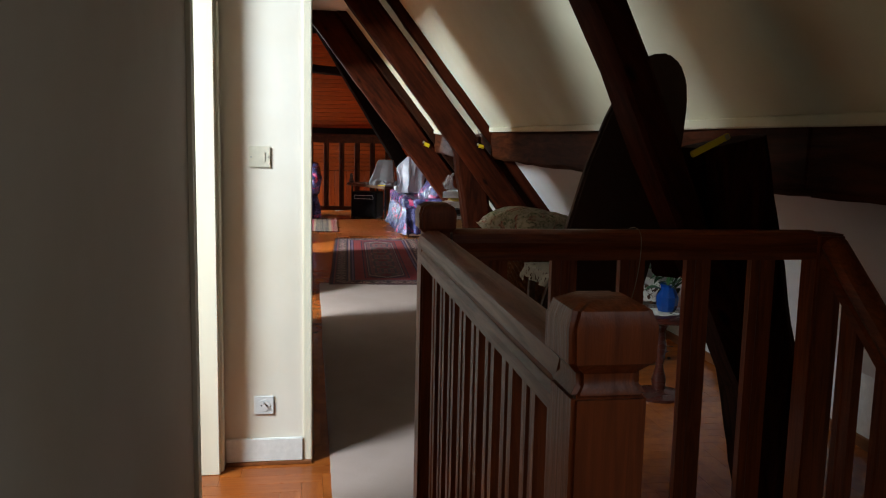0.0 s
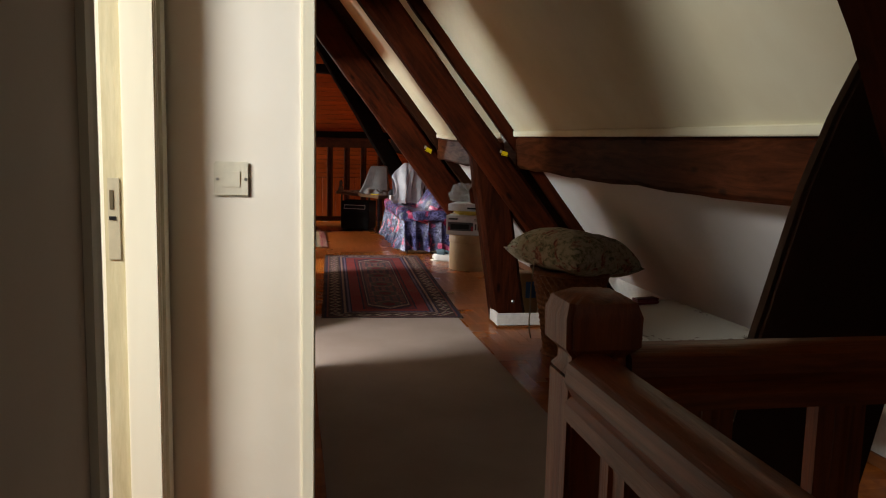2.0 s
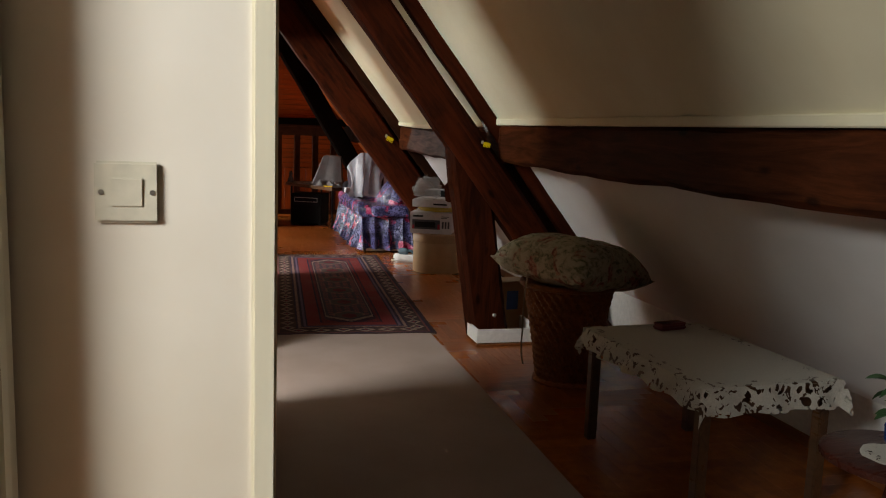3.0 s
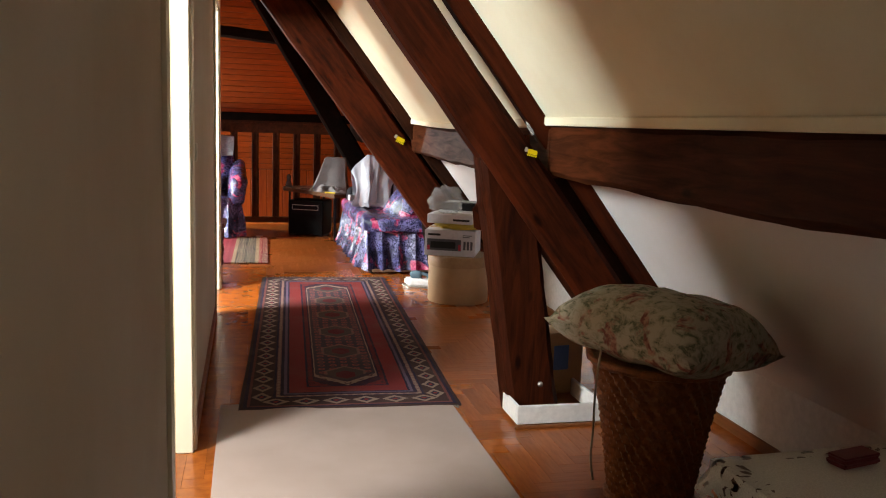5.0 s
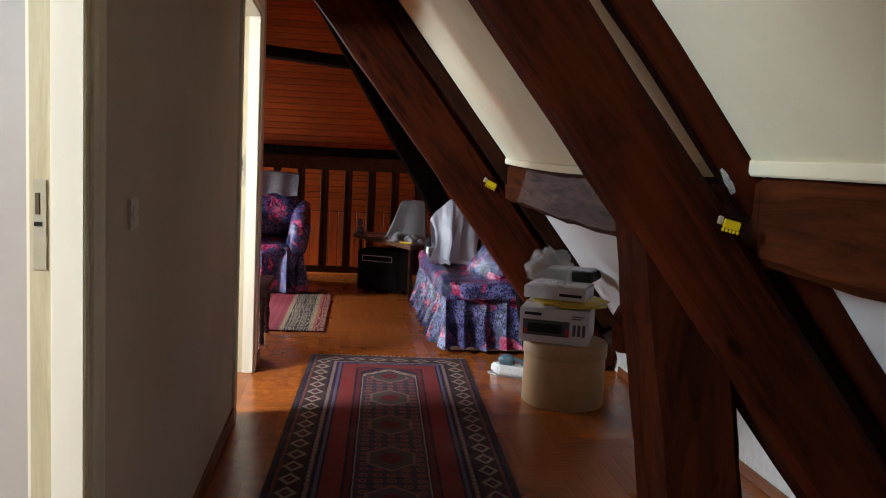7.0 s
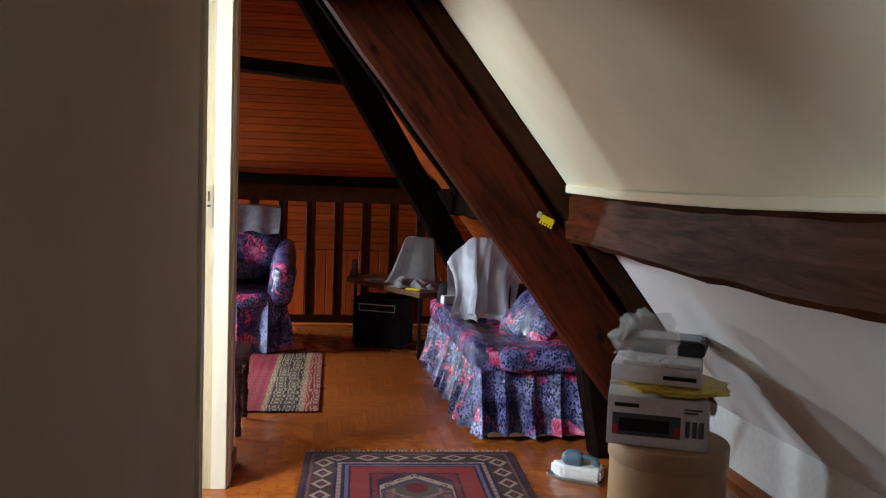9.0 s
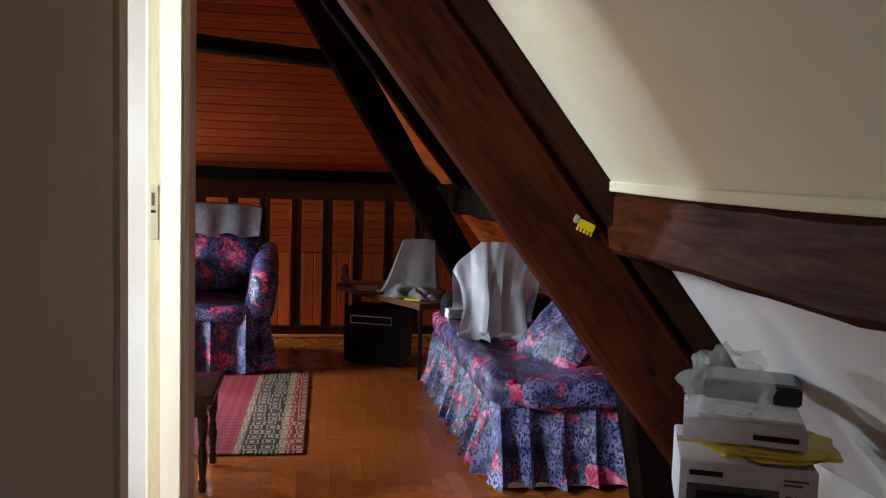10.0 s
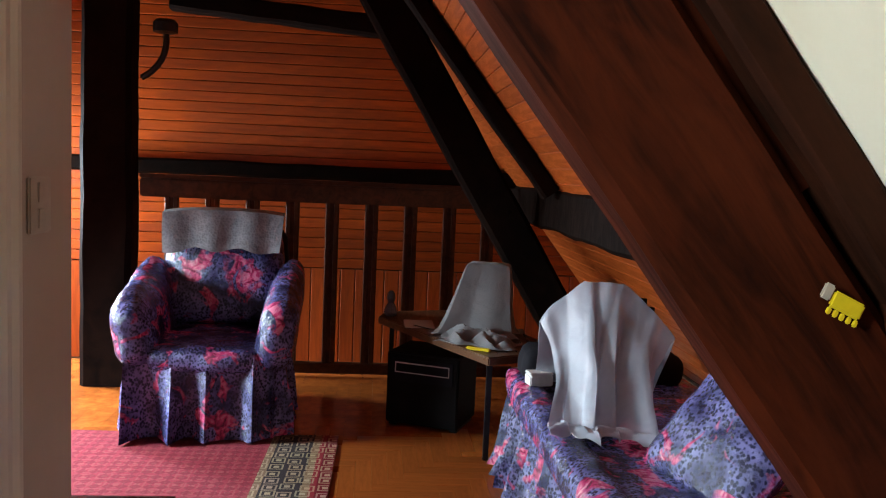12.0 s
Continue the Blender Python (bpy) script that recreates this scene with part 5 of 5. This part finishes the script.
# ---- round stand with artificial roses ----
stand = thing("round_stand", "small round dark wooden pedestal stand", "stand", pose(1.66, 3.40, 0))
part("top", lathe([(0.175, 0.385), (0.19, 0.392), (0.19, 0.408), (0.18, 0.414)], 36), STOOL, stand, smooth=True)
part("column", lathe([(0.03, 0.03), (0.035, 0.08), (0.018, 0.15), (0.03, 0.24), (0.018, 0.32), (0.05, 0.385)], 18), STOOL, stand, smooth=True)
part("foot", lathe([(0.13, 0), (0.13, 0.012), (0.04, 0.035)], 24), STOOL, stand, smooth=True)
mat_lace = tagged(part("lace_mat", moved(lathe([(0.085, 0), (0.09, 0.0015), (0.08, 0.003)], 30, wobble=0.15), pose(1.64, 3.38, 0.4145)), WLACE, smooth=True), "small round white lace mat on the stand", "mat")
fl = thing("vase_of_roses", "red artificial roses in a blue glass vase", "flowers", pose(1.675, 3.39, 0.419))
bg = Mat("cobalt_glass", 0.08)
bg.colour((0.008, 0.06, 0.28))
bg.put(bg.p, "Transmission Weight", 0.35)
part("vase", lathe([(0.040, 0), (0.052, 0.03), (0.055, 0.07), (0.040, 0.10), (0.034, 0.118), (0.042, 0.13)], 10), bg.m, fl)
ROSE = plain("rose_petal", (0.42, 0.006, 0.016), 0.55, 0, 0.2, 60)
LEAF = plain("rose_leaf", (0.03, 0.085, 0.028), 0.5, 0, 0.2, 60)


def rose(r, seed):
    bm = None
    rnd = random.Random(seed)
    for ring, (n, rad, tilt, hh) in enumerate(((3, 0.25, 10, 1.0), (4, 0.5, 28, 0.95), (6, 0.8, 52, 0.75))):
        for i in range(n):
            a = 360 / n * i + ring * 40 + rnd.uniform(-12, 12)

            def fn(u, v, rad=rad, tilt=tilt, hh=hh):
                w = (u - 0.5) * 1.5
                y = rad * r * (0.45 + 0.75 * v ** 1.4 * math.sin(radians(tilt)) * 1.4) - 0.3 * r * w * w
                return (w * r * (0.35 + 0.65 * v) * (1 - 0.35 * v ** 4), y + (0.10 * r * (v > 0.85)), r * hh * v * (1 - 0.25 * abs(w)) * 1.15)
            bm = join(bm, moved(sheet(fn, 4, 4, 0.0012), pose(0, 0, 0, 0, 0, a)))
    return bm


rnd = random.Random(5)
heads = [(0.0, -0.04, 0.24), (0.05, -0.09, 0.27), (0.10, -0.03, 0.285), (0.03, 0.05, 0.28), (0.09, 0.06, 0.25), (0.06, -0.02, 0.215), (0.13, -0.08, 0.235), (-0.03, -0.10, 0.215), (0.12, 0.0, 0.20), (0.02, -0.11, 0.19), (0.08, -0.12, 0.20), (0.07, -0.06, 0.165), (-0.01, -0.06, 0.29)]
for i, (x, y, z) in enumerate(heads):
    part("rose", moved(rose(0.040, i), pose(x, y, z, rnd.uniform(-25, 25), rnd.uniform(-25, 25), rnd.uniform(0, 360))), ROSE, fl, smooth=True)
    tube("stem", [(0, 0, 0.06), (x * 0.3, y * 0.3, 0.15), (x * 0.9, y * 0.9, z * 0.85), (x, y, z + 0.005)], 0.003, LEAF, fl)
for i in range(26):
    a, r, z = rnd.uniform(0, 360), rnd.uniform(0.02, 0.09), rnd.uniform(0.10, 0.21)

    def leaf(u, v):
        w = (u - 0.5) * 0.036 * math.sin(math.pi * min(v * 0.92 + 0.06, 1))
        return (w, 0.07 * v, -0.022 * v * v + 0.5 * abs(w))
    part("leaf", moved(sheet(leaf, 2, 5, 0.001), pose(0.03 + r * math.cos(radians(a)), -0.02 + r * math.sin(radians(a)), z, rnd.uniform(-35, 25), 0, a - 90)), LEAF, fl, smooth=True)

# ---- ironing board leaning against the roof beside the first truss ----
IRONB = plain("brown_board_cover", (0.055, 0.022, 0.012), 0.7, 0, 0.3, 25)
board = thing("ironing_board", "dark brown ironing board leaning upright against the slope", "ironing board")
out = [(-0.15, 0.0), (0.15, 0.0), (0.152, 0.7), (0.146, 1.15), (0.130, 1.30), (0.108, 1.41), (0.085, 1.475), (0.048, 1.522), (0.0, 1.54), (-0.048, 1.522), (-0.085, 1.475), (-0.108, 1.41), (-0.130, 1.30), (-0.146, 1.15), (-0.152, 0.7)]
bm = prism(out, "y", -0.018, 0.018, 0.008)
part("padded_top", moved(bm, pose(0.665, 2.17, 0.005, -2, 16, 0)), IRONB, board, smooth=True)
for s in (-0.05, 0.05):
    part("leg_tube", moved(lathe([(0.009, 0.06), (0.009, 1.15)], 10), pose(0.665, 2.17, 0.0, -2, 16, 0) @ pose(s, 0.032, 0.0)), STEEL, board)

# ---- switches, sockets, small things on the walls ----
IVORY = plain("ivory_plastic", (0.66, 0.61, 0.50), 0.35)


def switch(name, label, m, w=0.076, rocker=True, mat=IVORY, tall=0):
    ob = thing(name, label, "light switch" if "switch" in name else "socket", m)
    h = tall or w
    part("plate", box(-w / 2, w / 2, -0.007, 0, -h / 2, h / 2, 0.003), mat, ob)
    if tall:
        for s in (-1, 1):
            part("rocker", moved(box(-0.016, 0.016, -0.004, 0.0, -0.018, 0.018, 0.002), pose(0, -0.0062, s * 0.021, 2)), mat, ob)
    elif rocker:
        part("rocker", moved(box(-0.019, 0.019, -0.003, 0.0, -0.018, 0.018, 0.0012), pose(0, -0.0062, 0, 2)), mat, ob)
        for s in (-1, 1):
            part("screw", moved(lathe([(0.0035, 0), (0.0035, 0.0015)], 8), pose(s * 0.030, -0.0065, 0, 90)), STEEL, ob)
    else:
        part("well", moved(lathe([(0.021, 0), (0.021, 0.003), (0.019, 0.003)], 20), pose(0, -0.0065, 0, 90)), WHITEPL, ob)
        for s in (-1, 1):
            part("pin_hole", moved(lathe([(0.003, 0), (0.003, 0.001)], 8), pose(s * 0.0095, -0.0098, 0, 90)), BLACK, ob)
        part("earth_pin", moved(lathe([(0.003, 0), (0.003, 0.012), (0.0015, 0.015)], 8), pose(0, -0.0095, 0.010, 90)), STEEL, ob)
    return ob


switch("light_switch", "square ivory light switch with two screws", pose(-0.178, 2.75, 1.132))
switch("wall_socket", "square white wall socket above the skirting", pose(-0.17, 2.75, 0.225), 0.072, False, WHITEPL)
switch("light_switch", "yellowed ivory light switch on the partition", pose(-SKEW * 3.55, 6.40, 1.12, 0, 0, 90), 0.074)
switch("light_switch", "ivory double light switch at the partition's end", pose(-SKEW * 6.5, 9.375, 1.268, 0, 0, 90), 0.085, mat=plain("aged_ivory_plastic", (0.56, 0.49, 0.39), 0.4), tall=0.094)

for x, y, z, rx, size in ((1.335, 6.195, 1.165, 12, 0.62), (1.345, 9.350, 1.150, 24, 0.95)):
    tg = thing("yellow_clip", "small yellow plastic clip stuck to the truss", "clip", pose(x, y, z, 0, rx, 4) @ Matrix.Diagonal((size, 0.8, size, 1)), "yellow clips on the trusses")
    part("body", box(-0.035, 0.035, -0.010, 0.0, -0.018, 0.014, 0.004), YELLOW, tg)
    for i in range(5):
        part("tooth", box(-0.034 + i * 0.015, -0.024 + i * 0.015, -0.008, -0.002, -0.032, -0.0185, 0.002), YELLOW, tg)
    part("grey_pad", box(-0.058, -0.036, -0.008, 0.0, -0.010, 0.020, 0.003), CORD, tg)
tagged(part("plastic_bag", moved(crumple(0.012, 0.010, 0.06, 4, 0.8, 3), pose(1.335, 6.195, 1.235, 0, -32, 0)), CLEAR, smooth=True), "clear plastic bag hanging on the truss", "bag")
tg = thing("yellow_clip", "long flat yellow plastic clip on the truss", "clip", pose(1.10, 1.934, 1.206, 0, -27, 0), "yellow clips on the trusses")
part("body", box(-0.062, 0.062, -0.012, 0.0, -0.009, 0.009, 0.003), YELLOW, tg)
part("hinge", box(0.046, 0.058, -0.015, -0.011, -0.007, 0.007, 0.001), CORD, tg)
lampb = thing("wall_lamp_bracket", "black iron lamp bracket on the dark post", "lamp bracket", pose(-0.70, 12.86, 2.09))
part("shade", lathe([(0.035, -0.03), (0.07, -0.02), (0.07, 0.03), (0.05, 0.05)], 12), BLACK, lampb)
tube("arm", [(0.0, 0, -0.02), (0.02, 0, -0.12), (-0.02, 0, -0.22), (-0.13, 0, -0.28)], 0.018, BLACK, lampb)

# ---- roof windows ----
GLASS = Mat("window_glass", 0.02)
GLASS.put(GLASS.p, "Transmission Weight", 1.0)


def window(name, label, m, w, h):
    """A white casement lying in the local x-y plane: w along y, h along x."""
    ob = thing(name, label, "window", m, kind="structure")
    for x0, x1, y0, y1 in ((-h / 2, -h / 2 + 0.05, -w / 2, w / 2), (h / 2 - 0.05, h / 2, -w / 2, w / 2), (-h / 2 + 0.05, h / 2 - 0.05, -w / 2, -w / 2 + 0.05), (-h / 2 + 0.05, h / 2 - 0.05, w / 2 - 0.05, w / 2)):
        part("window_frame", box(x0, x1, y0, y1, -0.03, 0.03, 0.004), WHITE, ob)
    pane = part("pane", box(-h / 2 + 0.05, h / 2 - 0.05, -w / 2 + 0.05, w / 2 - 0.05, -0.003, 0.003), GLASS.m, ob)
    pane.visible_shadow = False
    return ob


for i, (yc, w, z0, z1, watts, wide) in enumerate(SKYLIGHTS):
    zc = (z0 + z1) / 2
    window("window_%d" % (i + 1), "white framed roof window in the slope", pose(west_x(zc) - 0.05, yc, zc + 0.02, 0, -math.degrees(math.atan(WEST_K)), 0), w, 0.86)
window("window_5", "unseen white framed roof window added over the stairs as fill", pose(roof_x(1.85) + 0.05, -1.0, 1.87, 0, math.degrees(math.atan(PITCH_K)), 0), 0.6, 0.74)

# ---- planks and parquet ----
def shared(name, me, parent, m):
    ob = new(name, me)
    ob.parent = parent
    ob.matrix_local = m
    return ob


def mesh_of(bm, name, mat):
    bmesh.ops.recalc_face_normals(bm, faces=bm.faces)
    me = bpy.data.meshes.new(name)
    bm.to_mesh(me)
    bm.free()
    me.materials.append(mat)
    return me


PLANK = 0.068
bm = prism([(0, -PLANK / 2 + 0.0015), (0, PLANK / 2 - 0.0015), (-0.012, PLANK / 2 - 0.0015), (-0.016, PLANK / 2 - 0.006), (-0.016, -PLANK / 2 + 0.006), (-0.012, -PLANK / 2 + 0.0015)], "x", -2.2, 2.2)
plank = mesh_of(bm, "plank", PINE)
rnd = random.Random(3)
k, z = 0, 0.66 + PLANK / 2
while z < TOP_Z - PLANK:
    shared("plank", plank, gable, pose(0.0 + rnd.uniform(-0.25, 0.25), END_Y + 0.018 - 0.002 * rnd.random(), z))
    z += PLANK
PANEL = wood("panel_pine_upright", (0.24, 0.034, 0.004), (0.54, 0.092, 0.011), (9, 9, 1), 2.6, 0.32, True, 0.4)
bm = prism([(-0.0485, 0), (0.0485, 0), (0.0485, -0.012), (0.044, -0.016), (-0.044, -0.016), (-0.0485, -0.012)], "z", 0.0, 0.655)
upright = mesh_of(bm, "plank", PANEL)
for i in range(44):
    shared("plank", upright, gable, pose(-2.15 + i * 0.1, END_Y + 0.018, 0.0))
SLOPEPINE = wood("slope_pine", (0.26, 0.044, 0.007), (0.54, 0.115, 0.019), (9, 1, 9), 2.6, 0.32, True, 0.4)
ang = math.atan(PITCH_K)
run = END_Y - SPLIT_Y
bm = prism([(-0.0445, 0), (0.0445, 0), (0.0445, 0.010), (0.040, 0.014), (-0.040, 0.014), (-0.0445, 0.010)], "y", 0.0, run - 0.02)
sl = mesh_of(bm, "plank", SLOPEPINE)
L0 = 0.06
while True:
    zz = 0.32 + L0 * math.sin(ang)
    if zz > TOP_Z - 0.05:
        break
    shared("plank", sl, slope_back, pose(roof_x(zz) + 0.019, SPLIT_Y + 0.01, zz, 0, math.degrees(ang) - 180, 0))
    L0 += 0.09

# parquet in a herringbone of oak blocks
BL, BW = 0.36, 0.072
bm = box(-BL / 2 + 0.0002, BL / 2 - 0.0002, -BW / 2 + 0.0002, BW / 2 - 0.0002, -0.014, 0)
for vert in bm.verts:
    if vert.co.z > -0.001:
        vert.co.x *= 1 - 0.0004 / BL * 2
        vert.co.y *= 1 - 0.0004 / BW * 2
block_me = mesh_of(bm, "parquet_block", OAK)
floor = thing("floor", "varnished oak herringbone parquet", "floor", kind="structure")
verts, faces = [], []
mo = Mat("parquet_oak_far", 0.25, spec=0.4)
geo = mo.n("ShaderNodeNewGeometry")
gx = mo.noise(3.0, mo.coords((5, 5, 5)), 5, 0.6, 0.6)
mo.colour(mo.mix(mo.math("MULTIPLY", geo.outputs["Random Per Island"], 0.45), mo.ramp(gx, (0.3, (0.25, 0.060, 0.011)), (0.7, (0.43, 0.118, 0.021))), (0.13, 0.032, 0.006)))
FAR_OAK = mo.bump(gx, 0.04, 0.002).m


def laid(x, y):
    if x < -2.9 or x > 2.45 or y < -0.2 or y > 13.6:
        return False
    return not (x > 0.30 and y < 1.86)


count = 0
n = int(BL / BW)
for q in range(-60, 80):
    for r in range(-30, 60):
        # each pair of blocks: one along x, one along y, stepping down a diagonal
        ox, oy = q * BW + r * BL * 1.0, q * BW - r * BL * 1.0
        for way in (0, 1):
            x = ox + (BL / 2 if way == 0 else BL + BW / 2 - BW)
            y = oy + (BW / 2 if way == 0 else BW + BL / 2)
            if way:
                x, y = ox + BW / 2, oy + BW + BL / 2
            x += 0.4
            y += 4.0
            if not laid(x, y):
                continue
            near = (0.25 < x < 1.15 and 9.9 < y < 12.1) or (1.1 < x < 1.75 and 5.0 < y < 8.5) or (-0.35 < x < 0.05 and 1.9 < y < 2.7)
            if near and count < 300:
                shared("parquet_block", block_me, floor, pose(x, y, 0, 0, 0, 90 if way else 0))
                count += 1
            else:
                hx, hy = ((BL, BW) if way == 0 else (BW, BL))
                hx, hy = hx / 2 - 0.0004, hy / 2 - 0.0004
                b = len(verts)
                verts += [(x - hx, y - hy, 0), (x + hx, y - hy, 0), (x + hx, y + hy, 0), (x - hx, y + hy, 0), (x - hx, y - hy, -0.014), (x + hx, y - hy, -0.014), (x + hx, y + hy, -0.014), (x - hx, y + hy, -0.014)]
                faces += [(b, b + 1, b + 2, b + 3), (b, b + 4, b + 5, b + 1), (b + 1, b + 5, b + 6, b + 2), (b + 2, b + 6, b + 7, b + 3), (b + 3, b + 7, b + 4, b)]
me = bpy.data.meshes.new("parquet_field")
me.from_pydata(verts, [], faces)
me.materials.append(FAR_OAK)
field = new("parquet_field", me)
field.parent = floor
field["kind"] = "stuff"
